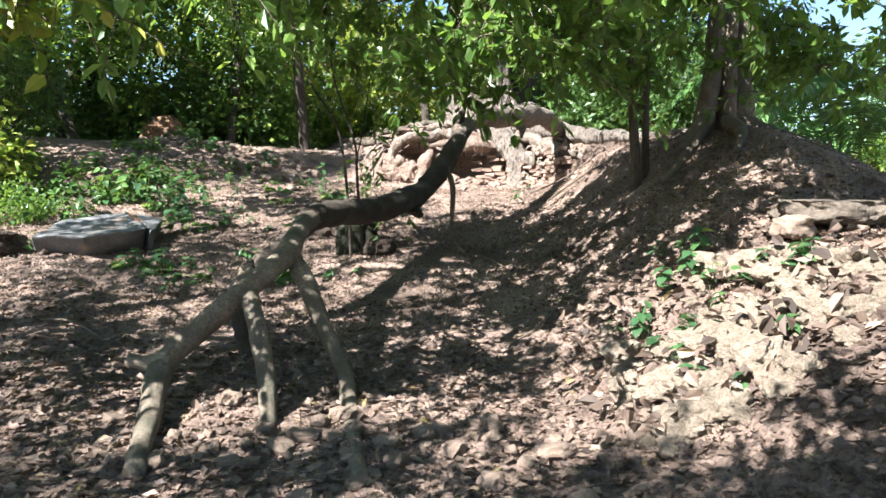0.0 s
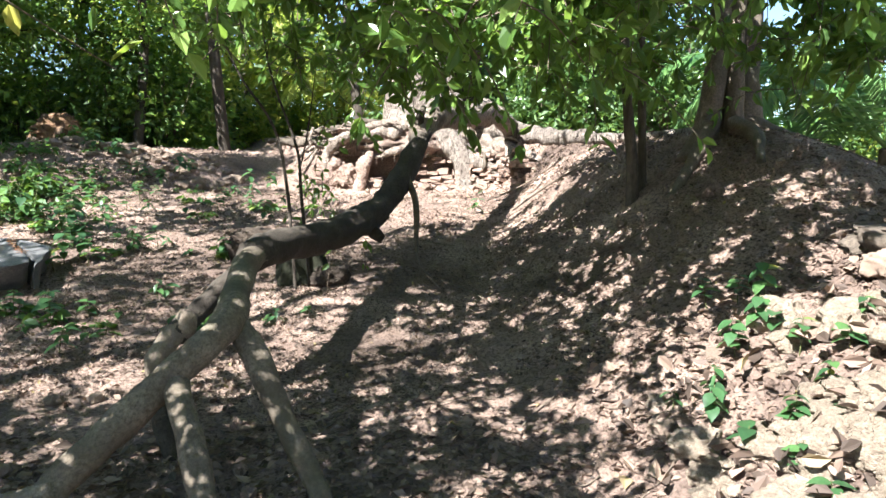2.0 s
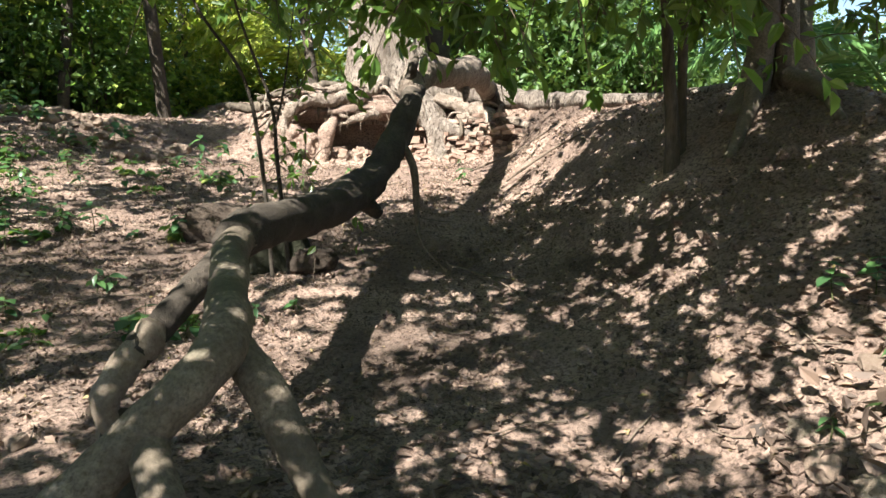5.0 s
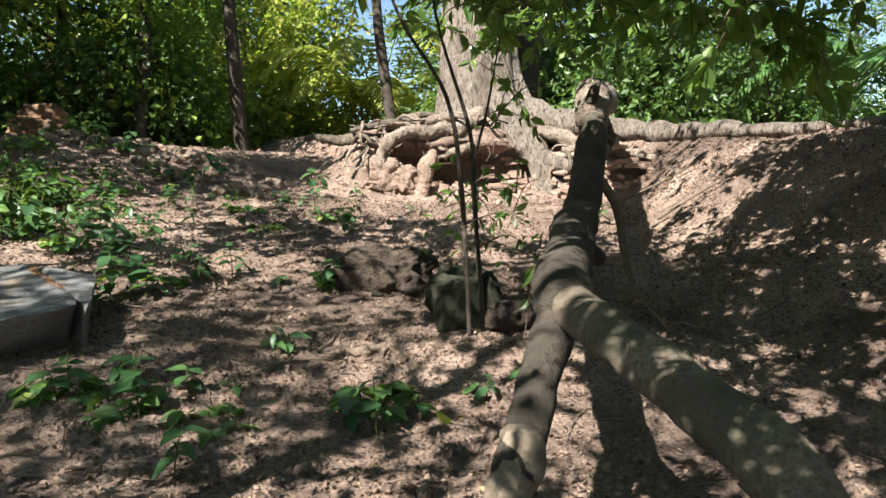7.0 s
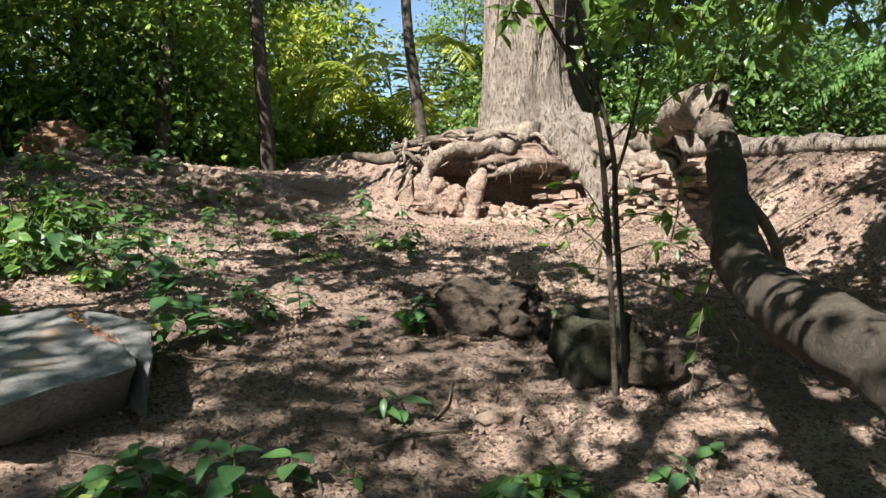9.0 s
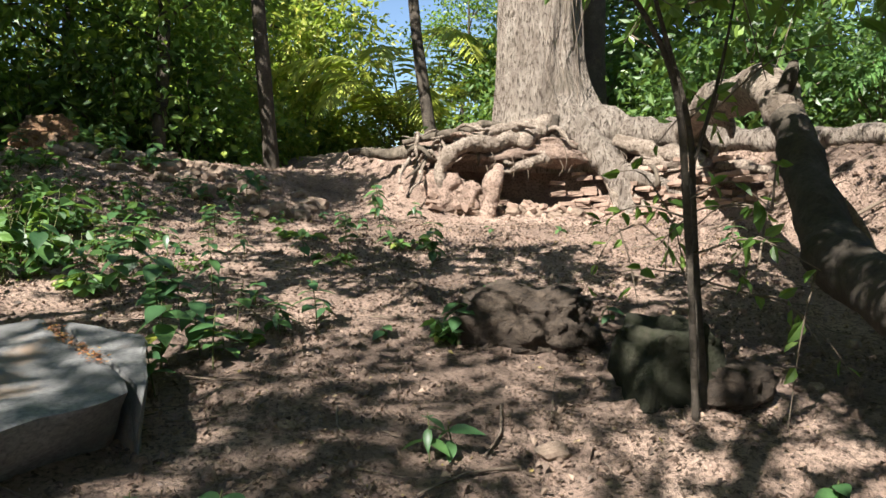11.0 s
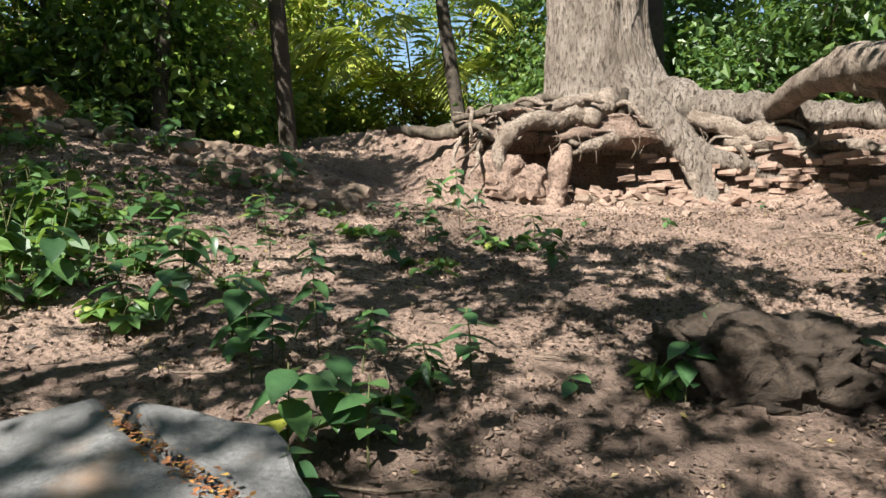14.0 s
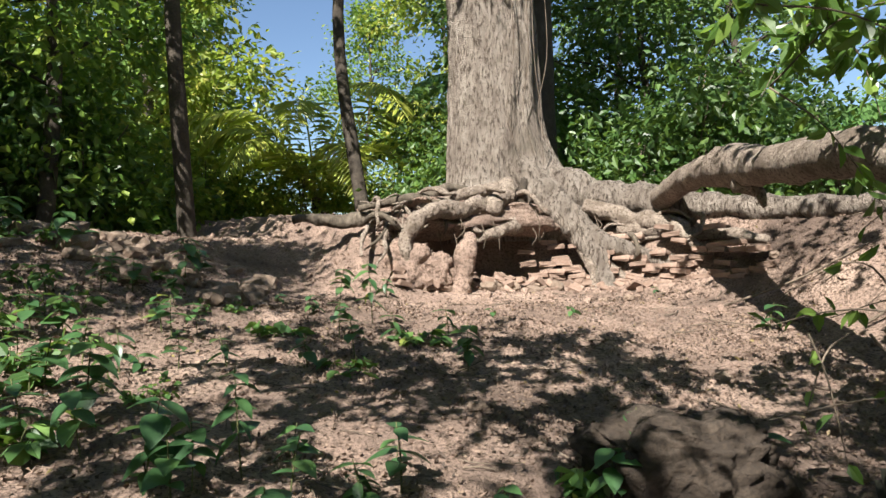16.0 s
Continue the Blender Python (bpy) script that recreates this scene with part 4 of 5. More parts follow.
stem_tree = thing("many_stemmed_tree", Matrix(), "tree of several fused stems on top of the knoll", "tree")
zk = gz(3.15, 9.95)
for k, (x, y, tx, ty, r, h) in enumerate(((2.96, 9.85, 0.03, 0.0, 0.095, 8), (3.12, 9.8, 0.0, 0.02, 0.075, 8), (3.25, 9.95, 0.06, 0.0, 0.11, 9), (3.10, 10.05, 0.02, 0.05, 0.11, 9))):
    child("stem", tube("stem", [(x + (x - 3.12) * 1.6, y - 0.12, zk - 0.35, r * 1.9), (x + (x - 3.12) * 0.5, y, zk + 0.1, r * 1.25), (x + tx * 1.5, y + ty * 1.5, zk + 1.5, r), (x + tx * h * 0.6, y + ty * h, zk + h * 0.6, r * 0.8), (x + tx * h, y + ty * h, zk + h, r * 0.4)], BARK_LIMB, 12, 7, 0.2, k), stem_tree)
for pts in ([(3.3, 9.9, zk + 0.1, 0.10), (3.7, 9.7, zk - 0.12, 0.08), (4.2, 9.5, gz(4.2, 9.5) - 0.02, 0.05)], [(2.9, 9.8, zk + 0.1, 0.09), (2.6, 9.5, gz(2.6, 9.5) + 0.04, 0.06), (2.3, 9.2, gz(2.3, 9.2) - 0.02, 0.04)],
            [(3.1, 9.75, zk + 0.05, 0.09), (3.1, 9.3, gz(3.1, 9.3) + 0.04, 0.06), (2.9, 8.8, gz(2.9, 8.8) - 0.02, 0.04)]):
    child("root", tube("root", pts, BARK_LIMB, 8, 6, 0.25), stem_tree)
rngc = np.random.default_rng(3)
tips = [(3.2 + 2.4 * rngc.normal() * 0.6, 9.9 + 2.0 * rngc.normal() * 0.6, zk + 3.0 + 4.5 * rngc.random()) for _ in range(50)]
c, w, s_ = scatter_crown(rngc, tips, 110, (0.5, 0.5, 0.35), 0.16)
child("crown", leaves_mesh("crown", c, w, s_, LEAF_FOREST, rng=rngc), stem_tree)

thin_tree = thing("slender_tree", Matrix(), "two slender dark stems with broad leaves overhanging the path", "tree")
z0 = gz(2.1, 9.75)
child("stem", tube("stem", [(2.13, 9.75, z0 - 0.15, 0.075), (2.12, 9.75, z0 + 0.3, 0.055), (2.02, 9.75, z0 + 1.5, 0.046), (1.9, 9.6, z0 + 3.5, 0.04), (1.5, 9.0, z0 + 5.0, 0.02)], BARK_MID, 9, 6, 0.15, 1.0), thin_tree)
child("stem", tube("stem", [(2.27, 9.85, z0 - 0.15, 0.06), (2.25, 9.85, z0 + 0.3, 0.045), (2.2, 9.85, z0 + 1.8, 0.04), (2.1, 9.9, z0 + 3.4, 0.03), (2.2, 9.9, z0 + 4.6, 0.015)], BARK_MID, 8, 6, 0.15, 2.0), thin_tree)
tw = []
rt = random.Random(8)
for k in range(60):      # low fringe over the slope
    x, y = rt.uniform(-0.4, 3.6), rt.uniform(6.0, 9.0)
    z = 2.15 + 0.5 * rt.random() + 0.04 * (9.4 - y)
    tw.append(((x + rt.uniform(-0.5, 0.5), y + rt.uniform(0.1, 0.7), z + rt.uniform(0.15, 0.5)), (x, y, z)))
for k in range(190):     # dense leaves added above, mostly out of view, to shade the hill
    x, y = rt.uniform(-1.7, 2.9), rt.uniform(5.2, 9.2)
    z = 3.0 + 1.6 * rt.random()
    tw.append(((x + rt.uniform(-0.5, 0.5), y + rt.uniform(-0.3, 0.7), z + rt.uniform(0.0, 0.4)), (x, y, z)))
for k in range(22):      # unseen leaves added to shade the near end of the limb
    x, y = rt.uniform(-2.4, -0.7), rt.uniform(3.9, 5.5)
    z = 3.1 + 1.3 * rt.random()
    tw.append(((x + rt.uniform(-0.5, 0.5), y + rt.uniform(-0.3, 0.7), z + rt.uniform(0.0, 0.4)), (x, y, z)))
for k in range(120):     # leaves added mostly above the view to shade the upper slope
    x, y = rt.uniform(0.2, 2.9), rt.uniform(8.4, 10.3)
    z = 3.3 + 1.5 * rt.random()
    tw.append(((x + rt.uniform(-0.5, 0.5), y + rt.uniform(-0.3, 0.7), z + rt.uniform(0.0, 0.4)), (x, y, z)))
for k in range(45):      # unseen leaves added above the thin stems for shade
    x, y = rt.uniform(-2.4, -0.4), rt.uniform(6.5, 9.0)
    z = 3.3 + 1.4 * rt.random()
    tw.append(((x + rt.uniform(-0.5, 0.5), y + rt.uniform(-0.3, 0.7), z + rt.uniform(0.0, 0.4)), (x, y, z)))
for k in range(120):     # high unseen leaves added to shade the flank of the knoll
    x, y = rt.uniform(-0.2, 2.4), rt.uniform(5.5, 7.9)
    z = 4.5 + 1.0 * rt.random()
    tw.append(((x + rt.uniform(-0.5, 0.5), y + rt.uniform(-0.3, 0.7), z + rt.uniform(0.0, 0.4)), (x, y, z)))
for k in range(16):      # unseen leaves added to shade the mossy stone
    x, y = rt.uniform(-2.8, -1.2), rt.uniform(6.3, 8.5)
    z = 3.7 + 1.2 * rt.random()
    tw.append(((x + rt.uniform(-0.5, 0.5), y + rt.uniform(-0.3, 0.7), z + rt.uniform(0.0, 0.4)), (x, y, z)))
for k in range(66):      # unseen leaves added to shade the start of the path
    x, y = rt.uniform(-0.6, 1.3), rt.uniform(0.6, 2.3)
    z = 3.3 + 1.0 * rt.random()
    tw.append(((x + rt.uniform(-0.5, 0.5), y + rt.uniform(-0.3, 0.7), z + rt.uniform(0.0, 0.4)), (x, y, z)))
for k in range(26):      # hanging over the limb and the thin stems
    x, y = rt.uniform(-1.7, 0.5), rt.uniform(9.2, 11.2)
    z = 2.55 + 0.5 * rt.random()
    tw.append(((x + rt.uniform(-0.3, 0.6), y + rt.uniform(-0.5, 0.5), z + rt.uniform(0.15, 0.5)), (x, y, z)))
overhang(thin_tree, 31, tw, 0.12, 24)
for e in ((0.6, 8.6, 3.0), (-0.6, 8.2, 3.1), (1.2, 7.6, 3.0), (2.6, 8.2, 3.1)):
    child("bough", tube("bough", [(1.9, 9.6, z0 + 3.3, 0.035), ((1.9 + e[0]) / 2, (9.6 + e[1]) / 2, 3.6, 0.022), (*e, 0.008)], BARK_DARK, 6, 6, 0.15), thin_tree)

sapling = thing("sapling", Matrix(), "thin dark leaning sapling stems beside the mossy stone", "sapling")
child("stem", tube("stem", [(-1.08, 9.7, 0.5, 0.017), (-1.13, 9.7, 1.5, 0.015), (-1.23, 9.65, 2.13, 0.013), (-1.53, 9.6, 2.63, 0.011), (-1.75, 9.5, 3.3, 0.006)], BARK_DARK, 7, 6, 0.2), sapling)
child("stem", tube("stem", [(-0.96, 9.85, 0.5, 0.018), (-1.03, 9.85, 1.5, 0.016), (-1.06, 9.85, 1.95, 0.013), (-1.28, 9.8, 2.67, 0.010), (-1.35, 9.7, 3.4, 0.006)], BARK_DARK, 7, 6, 0.2), sapling)
child("stem", tube("stem", [(-1.05, 9.85, 1.7, 0.009), (-0.95, 9.8, 2.1, 0.008), (-0.85, 9.75, 2.7, 0.004)], BARK_DARK, 6, 6, 0.2), sapling)
overhang(sapling, 41, [((-1.5, 9.6, 2.7), (-1.9, 9.2, 2.9)), ((-1.3, 9.8, 2.7), (-0.9, 9.5, 2.7)), ((-1.6, 9.5, 3.1), (-1.3, 9.0, 2.8)), ((-0.85, 9.75, 2.7), (-0.6, 9.4, 2.6)), ((-1.05, 9.85, 1.6), (-0.8, 9.6, 1.55)), ((-1.1, 9.72, 1.36), (-0.65, 9.5, 1.3)), ((-1.0, 9.85, 1.2), (-0.55, 10.1, 1.12)), ((-1.06, 9.85, 1.95), (-0.6, 10.2, 2.05)), ((-1.0, 9.88, 1.5), (-1.12, 10.95, 1.44)), ((-1.0, 9.88, 1.52), (-0.85, 10.75, 1.5))], 0.09, 7)

left_tree = thing("leaning_tree", Matrix(), "tree beside the path with low hanging broad leaves", "tree")
zl = gz(-5.2, 4.6)
child("stem", tube("stem", [(-5.2, 4.6, zl - 0.2, 0.10), (-5.0, 4.6, zl + 1.5, 0.08), (-4.2, 4.7, zl + 3.2, 0.06), (-2.6, 4.8, zl + 3.9, 0.03)], BARK_DARK, 9, 6, 0.15, 3.0), left_tree)
tw = []
for k in range(70):
    x, y = rt.uniform(-4.4, -0.2), rt.uniform(4.2, 5.7)
    z = 2.25 + 0.9 * rt.random()
    tw.append(((x + rt.uniform(-0.4, 0.4), y + rt.uniform(-0.2, 0.5), z + rt.uniform(0.2, 0.6)), (x, y, z)))
# high twigs out of view, added to shade the foreground
for k in range(46):
    x, y = rt.uniform(-3.4, -0.9), rt.uniform(1.0, 2.9)
    z = 3.2 + 1.1 * rt.random()
    twig = ((x + rt.uniform(-0.4, 0.4), y + rt.uniform(-0.2, 0.5), z + rt.uniform(0.2, 0.6)), (x, y, z))
    if x < -1.6:
        tw.append(twig)
for k in range(22):      # more unseen leaves, added to shade the near end of the path
    x, y = (rt.uniform(-4.3, -2.6), rt.uniform(1.4, 3.2)) if k < 12 else (rt.uniform(-4.5, -3.3), rt.uniform(3.9, 5.4))
    z = 3.2 + 0.9 * rt.random()
    tw.append(((x + rt.uniform(-0.4, 0.4), y + rt.uniform(-0.2, 0.5), z + rt.uniform(0.2, 0.6)), (x, y, z)))
overhang(left_tree, 33, tw, 0.11, 20)
ry = random.Random(88)
tw = []
# low twigs in the sun-tinted leaf colour, to look lit
for k in range(30):
    x, y, z = ry.uniform(-3.5, -1.7), ry.uniform(4.2, 5.3), ry.uniform(1.95, 3.0)
    tw.append(((x + ry.uniform(-0.3, 0.3), y + ry.uniform(-0.1, 0.4), z + ry.uniform(0.2, 0.5)), (x, y, z)))
overhang(left_tree, 35, tw, 0.12, 16, LEAF_YELLOW)

# tree out of view, added so its leaves shade the ground past the slab
shade_tree = thing("arching_tree", Matrix(), "unseen slim arching tree, added to shade the ground past the slab", "tree")
zb = gz(-6.8, 8.7)
child("stem", tube("stem", [(-6.8, 8.7, zb - 0.2, 0.09), (-6.6, 8.8, zb + 1.6, 0.07), (-5.7, 9.2, zb + 3.1, 0.05), (-4.2, 9.9, zb + 3.9, 0.02)], BARK_MID, 9, 6, 0.15, 5.0), shade_tree)
tw = []
for k in range(62):
    x, y, z = ry.uniform(-5.3, -2.9), ry.uniform(9.2, 11.1), ry.uniform(4.15, 5.0)
    tw.append(((x + ry.uniform(-0.4, 0.4), y + ry.uniform(-0.3, 0.5), z + ry.uniform(0.0, 0.4)), (x, y, z)))
for k in range(44):      # the side of the spray towards the path, shading stone and left ground
    near = k < 20
    x, y, z = ry.uniform(-4.2, -3.0) if near else ry.uniform(-7.0, -5.2), ry.uniform(8.2, 9.4) if near else ry.uniform(7.9, 9.7), ry.uniform(4.1, 4.8)
    tw.append(((x + ry.uniform(-0.4, 0.4), y + ry.uniform(-0.3, 0.5), z + ry.uniform(0.0, 0.4)), (x, y, z)))
overhang(shade_tree, 37, tw, 0.12, 22)

# ---- coconut palms ----


def palm(x, y, base_z, trunk_h, fronds, length, seed, material, label, lean=0.0):
    rng = np.random.default_rng(seed)
    p = thing("palm", pose(x, y, base_z), label, "palm", "palms")
    if trunk_h > 0.3:
        child("trunk", tube("trunk", [(0, 0, -0.3, 0.16), (lean * 0.3, 0, trunk_h * 0.5, 0.13), (lean, 0, trunk_h, 0.11)], BARK_MID, 10, 6, 0.1), p)
    for k in range(fronds):
        a = 6.283 * k / fronds + rng.normal() * 0.2
        up = 0.5 + 0.9 * rng.random()
        L = length * (0.8 + 0.4 * rng.random())
        d = np.array((math.cos(a), math.sin(a), 0))
        o = np.array((lean, 0, trunk_h))
        line = spline([(*(o), 0), (*(o + d * L * 0.4 + (0, 0, L * 0.42 * up)), 0), (*(o + d * L * 0.75 + (0, 0, L * 0.42 * up)), 0), (*(o + d * L + (0, 0, L * (0.5 * up - 0.35))), 0)], 14)[:, :3]
        child("rachis", tube("rachis", [(*line[i], 0.022 * (1 - i / len(line)) + 0.004) for i in range(0, len(line), 6)], material, 5, 3, 0.0), p)
        cs, ds, ss = [], [], []
        for i in range(4, len(line)):
            t = line[min(i + 1, len(line) - 1)] - line[i - 1]
            t /= np.linalg.norm(t)
            side = np.cross(t, (0, 0, 1.0))
            side /= np.linalg.norm(side) + 1e-9
            ll = 0.62 * math.sin(min(i / len(line) * 0.9 + 0.12, 1) * math.pi) ** 0.6 * length / 2.6
            for sg in (-1, 1):
                dd = side * sg * 0.8 + t * 0.55 + np.array((0, 0, -0.35 + 0.1 * rng.normal()))
                dd /= np.linalg.norm(dd)
                cs.append(line[i] + dd * ll * 0.5)
                ds.append(dd)
                ss.append(ll)
        child("frond", leaves_mesh("frond", np.array(cs), np.array(ds), np.array(ss), material, width=0.15, fold=0.1, up_bias=0.9, rng=rng), p)


# these two palms take the leaflet colour brightened to look sunlit
palm(-1.35, 24.0, 1.6, 1.6, 17, 3.2, 51, LEAF_PALM_SUNNY, "young palm with long arching yellow-green fronds, coloured bright for sunlight")
palm(-2.6, 31.0, 1.6, 0.6, 10, 2.6, 52, LEAF_PALM_SUNNY, "small stemless palm with yellow-green fronds")
for x, y, h, n_fronds, length, seed in ((7.0, 15.5, 0.9, 10, 3.0, 53), (6.6, 12.6, 1.1, 10, 2.6, 54), (3.6, 24.0, 3.0, 10, 3.0, 55)):
    palm(x, y, 0.9 if x > 5 else 1.6, h, n_fronds, length, seed, LEAF_PALM_GREEN, "palm with long arching deep green fronds")


# ---- seedlings ----


def leaf_shape(name, material, wide=0.5, curl=0.25):
    """One broad pointed leaf, 1 m long along +x, with a midrib fold and a drooping tip."""
    xs = (0.0, 0.05, 0.14, 0.28, 0.44, 0.60, 0.76, 0.9, 1.0)
    ws = (0.02, 0.18, 0.35, 0.47, 0.48, 0.40, 0.26, 0.10, 0.0)
    verts, faces = [], []
    for x, w in zip(xs, ws):
        z = -curl * x * x
        verts += [(x, w * wide, z + 0.10 * w), (x, 0, z - 0.02), (x, -w * wide, z + 0.10 * w)]
    for i in range(len(xs) - 1):
        a = 3 * i
        faces += [(a, a + 1, a + 4, a + 3), (a + 1, a + 2, a + 5, a + 4)]
    return poly_mesh(name, verts, faces, material)


LEAF_MESHES = [leaf_shape("leaf", LEAF_SEED, 0.55, 0.2), leaf_shape("leaf", LEAF_SEED, 0.42, 0.45), leaf_shape("leaf", LEAF_SEED, 0.7, 0.3)]


def seedling(seed, height, pairs, leaf, kind):
    rs = random.Random(seed)
    s = thing("seedling", Matrix(), "green broad-leaved seedling growing out of the litter", "plant", "seedlings")
    lean = (rs.uniform(-0.15, 0.15) * height, rs.uniform(-0.15, 0.15) * height)
    child("stem", tube("stem", [(0, 0, -0.03, 0.004), (lean[0] * 0.3, lean[1] * 0.3, height * 0.5, 0.0032), (*lean, height, 0.002)], STEM, 5, 3, 0.0), s)
    a = rs.uniform(0, 360)
    for k in range(pairs):
        u = 0.35 + 0.65 * (k + 0.5) / pairs if pairs > 1 else 1.0
        a += rs.uniform(60, 110)
        for sg in (0, 180):
            size = leaf * rs.uniform(0.65, 1.15) * (1.1 - 0.35 * u)
            m = pose(lean[0] * u, lean[1] * u, height * u, rs.uniform(-25, 25), rs.uniform(-15, 35), a + sg + rs.uniform(-25, 25)) @ Matrix.Scale(size, 4)
            child("leaf", LEAF_MESHES[(kind + k) % 3 if kind == 0 else kind], s, at=m)
    return s


SEEDLINGS = [seedling(1, 0.12, 2, 0.13, 0), seedling(2, 0.20, 3, 0.14, 0), seedling(3, 0.32, 5, 0.15, 2), seedling(4, 0.08, 2, 0.10, 2), seedling(5, 0.48, 6, 0.15, 0), seedling(6, 0.16, 3, 0.17, 2), seedling(7, 0.24, 4, 0.12, 2)]
rp = random.Random(17)
NEAR_PLANTS = [(-3.24, 8.8, 5), (-2.97, 8.85, 1), (-2.65, 8.9, 5), (-2.42, 8.9, 3), (-2.28, 9.45, 1), (-2.18, 9.5, 0), (-1.84, 8.6, 5), (-1.71, 8.5, 6), (-1.5, 8.75, 0), (-1.13, 8.85, 0), (-2.8, 8.6, 6),
               (-3.43, 10.0, 6), (-3.57, 11.05, 2), (-2.95, 10.9, 1), (-4.04, 11.8, 2), (-2.54, 8.15, 1), (-1.18, 8.9, 3), (-3.18, 8.8, 6), (-0.89, 9.05, 3)]
MID_PLANTS = [(-4.01, 11.45, 2), (-3.39, 11.15, 4), (-3.33, 10.45, 2), (-3.63, 10.85, 6), (-2.64, 13.35, 6), (-2.24, 13.25, 1), (-1.98, 10.75, 2), (-2.4, 10.85, 3), (-2.97, 10.8, 1), (-4.24, 11.55, 6), (-4.62, 11.75, 2),
              (-4.78, 12.9, 6), (-4.38, 13.15, 2), (-3.83, 13.4, 6), (-2.72, 14.4, 1), (-1.15, 14.15, 3), (-0.46, 13.95, 3), (1.24, 15.2, 0), (0.92, 13.1, 1), (-3.24, 10.3, 6), (-3.48, 10.3, 2), (-2.3, 13.8, 4), (-1.0, 11.0, 0)]
HILL_PLANTS = [(1.55, 6.15, 5), (1.72, 6.05, 2), (1.9, 5.95, 5), (2.15, 6.35, 5), (1.5, 6.45, 2), (1.62, 5.85, 6), (2.0, 6.75, 5), (2.35, 6.0, 2), (2.1, 5.5, 5), (1.8, 5.3, 1), (2.0, 7.25, 6), (1.93, 6.85, 2), (1.58, 6.6, 1), (1.98, 6.5, 6), (1.76, 6.75, 2), (1.4, 6.7, 0), (1.96, 6.2, 1), (1.66, 5.65, 5), (2.1, 7.1, 2), (2.3, 6.5, 1), (2.5, 6.2, 6), (1.85, 7.35, 6)]
spots = NEAR_PLANTS + MID_PLANTS + HILL_PLANTS
for _ in range(130):
    x = rp.uniform(-6.2, -1.6)
    y = rp.uniform(9.0, 15.5)
    if y < 10.6 and x > -3.3 or abs(x + 4.0) < 0.7 and abs(y - 9.6) < 0.9 or rp.random() < 0.6 * (x + 6.2) / 4.2:
        continue
    spots.append((x, y, rp.choice((0, 1, 2, 3, 6, 6))))
for x, y, k in spots:
    ob = copy_thing(SEEDLINGS[k], Matrix())
    ob.matrix_basis = pose(x, y, gz(x, y) + clods(x, y), rp.uniform(-6, 6), rp.uniform(-6, 6), rp.uniform(0, 360)) @ Matrix.Scale(rp.uniform(0.85, 1.25) * (0.72 if x > 1.2 else 1.0), 4)
for ob in SEEDLINGS:
    for o in (*ob.children_recursive, ob):
        bpy.data.objects.remove(o)

# ---- loose stones, clods, litter and twigs ----
STONES = [rock_mesh("loose_stone", (1, 0.8, 0.6), PEBBLE, k * 4.3, 0.2 * (k % 2), 2, 0.4) for k in range(6)]


def drop_stone(x, y, size, label="broken pale brown stone lying on the soil"):
    ob = new("loose_stone", STONES[rp.randrange(6)])
    ob.matrix_basis = pose(x, y, gz(x, y) + clods(x, y) - size * 0.15, rp.uniform(-15, 15), rp.uniform(-15, 15), rp.uniform(0, 360)) @ Matrix.Scale(size, 4)
    tagged(ob, label, "stone", "loose stones")


for _ in range(75):
    drop_stone(rp.gauss(-0.35, 0.75), rp.gauss(5.5, 0.35), rp.uniform(0.04, 0.14))
for _ in range(55):
    drop_stone(rp.uniform(-3.5, 2.2), rp.uniform(5.2, 15.5), rp.uniform(0.03, 0.11))
for _ in range(120):
    x = rp.uniform(-5.8, -3.0)
    drop_stone(x, rp.uniform(14.3, 16.6) - 0.25 * (x + 3), rp.uniform(0.07, 0.24), "rubble stone tumbled down the earth mound")
for _ in range(60):
    drop_stone(rp.uniform(-1.7, 0.3), 16.1 + rp.uniform(-0.35, 0.35), rp.uniform(0.05, 0.2), "crumbled brick rubble under the roots")
for _ in range(40):
    drop_stone(rp.uniform(1.2, 3.2), rp.uniform(5.2, 6.9), rp.uniform(0.04, 0.15), "soil-caked stone on the sunlit slope")
# lumps whose pale colour stands for the strongly sunlit slope
CLODS = [rock_mesh("clay_lump", (1, 0.85, 0.62), SUN_BLEACHED_LOOK_CLAY, 2.7 + k * 3.9, 0.0, 4, 0.55) for k in range(5)]
for k in range(170):
    x, y = rp.gauss(2.05, 0.42), rp.gauss(5.75, 0.42)
    size = rp.uniform(0.10, 0.25) if k < 50 else rp.uniform(0.05, 0.15)
    if x < 1.25 or y < 5.1 or math.hypot(x - 2.98, y - 7.05) < 0.45:
        continue
    ob = new("clay_lump", CLODS[k % 5])
    ob.matrix_basis = pose(x, y, gz(x, y) - size * 0.34, rp.uniform(-20, 20), rp.uniform(-20, 20), rp.uniform(0, 360)) @ Matrix.Scale(size, 4)
    tagged(ob, "crumbling lump of dry clay on the slope, coloured pale for strong sun", "clay lump", "clay lumps")
for k in range(10):
    a = 0.63 * k
    drop_stone(-6.55 + 0.55 * math.cos(a), 17.1 + 0.45 * math.sin(a), rp.uniform(0.12, 0.25), "stone wedged round the ochre boulder")


def on_ground(x, y):
    return land(x, y) + np.array([clods(a, b) for a, b in zip(x, y)])


rl = np.random.default_rng(77)
n = 130000
lx, ly = rl.uniform(-6.5, 4.6, n), 3.6 + 15.5 * rl.random(n) ** 1.3
thin = np.array([noise.noise(Vector((a * 0.8, b * 0.8, 4))) for a, b in zip(lx, ly)]) + 0.35 - 0.3 * ((ly > 12.5) & (lx > -2)) + 0.9 * (ly < 7) + 0.3 * (lx > 0.9) - 1.3 * np.exp(-((lx - 2.1) / 0.6) ** 2 - ((ly - 5.8) / 0.7) ** 2)
keep = thin > rl.uniform(-0.25, 0.5, n)
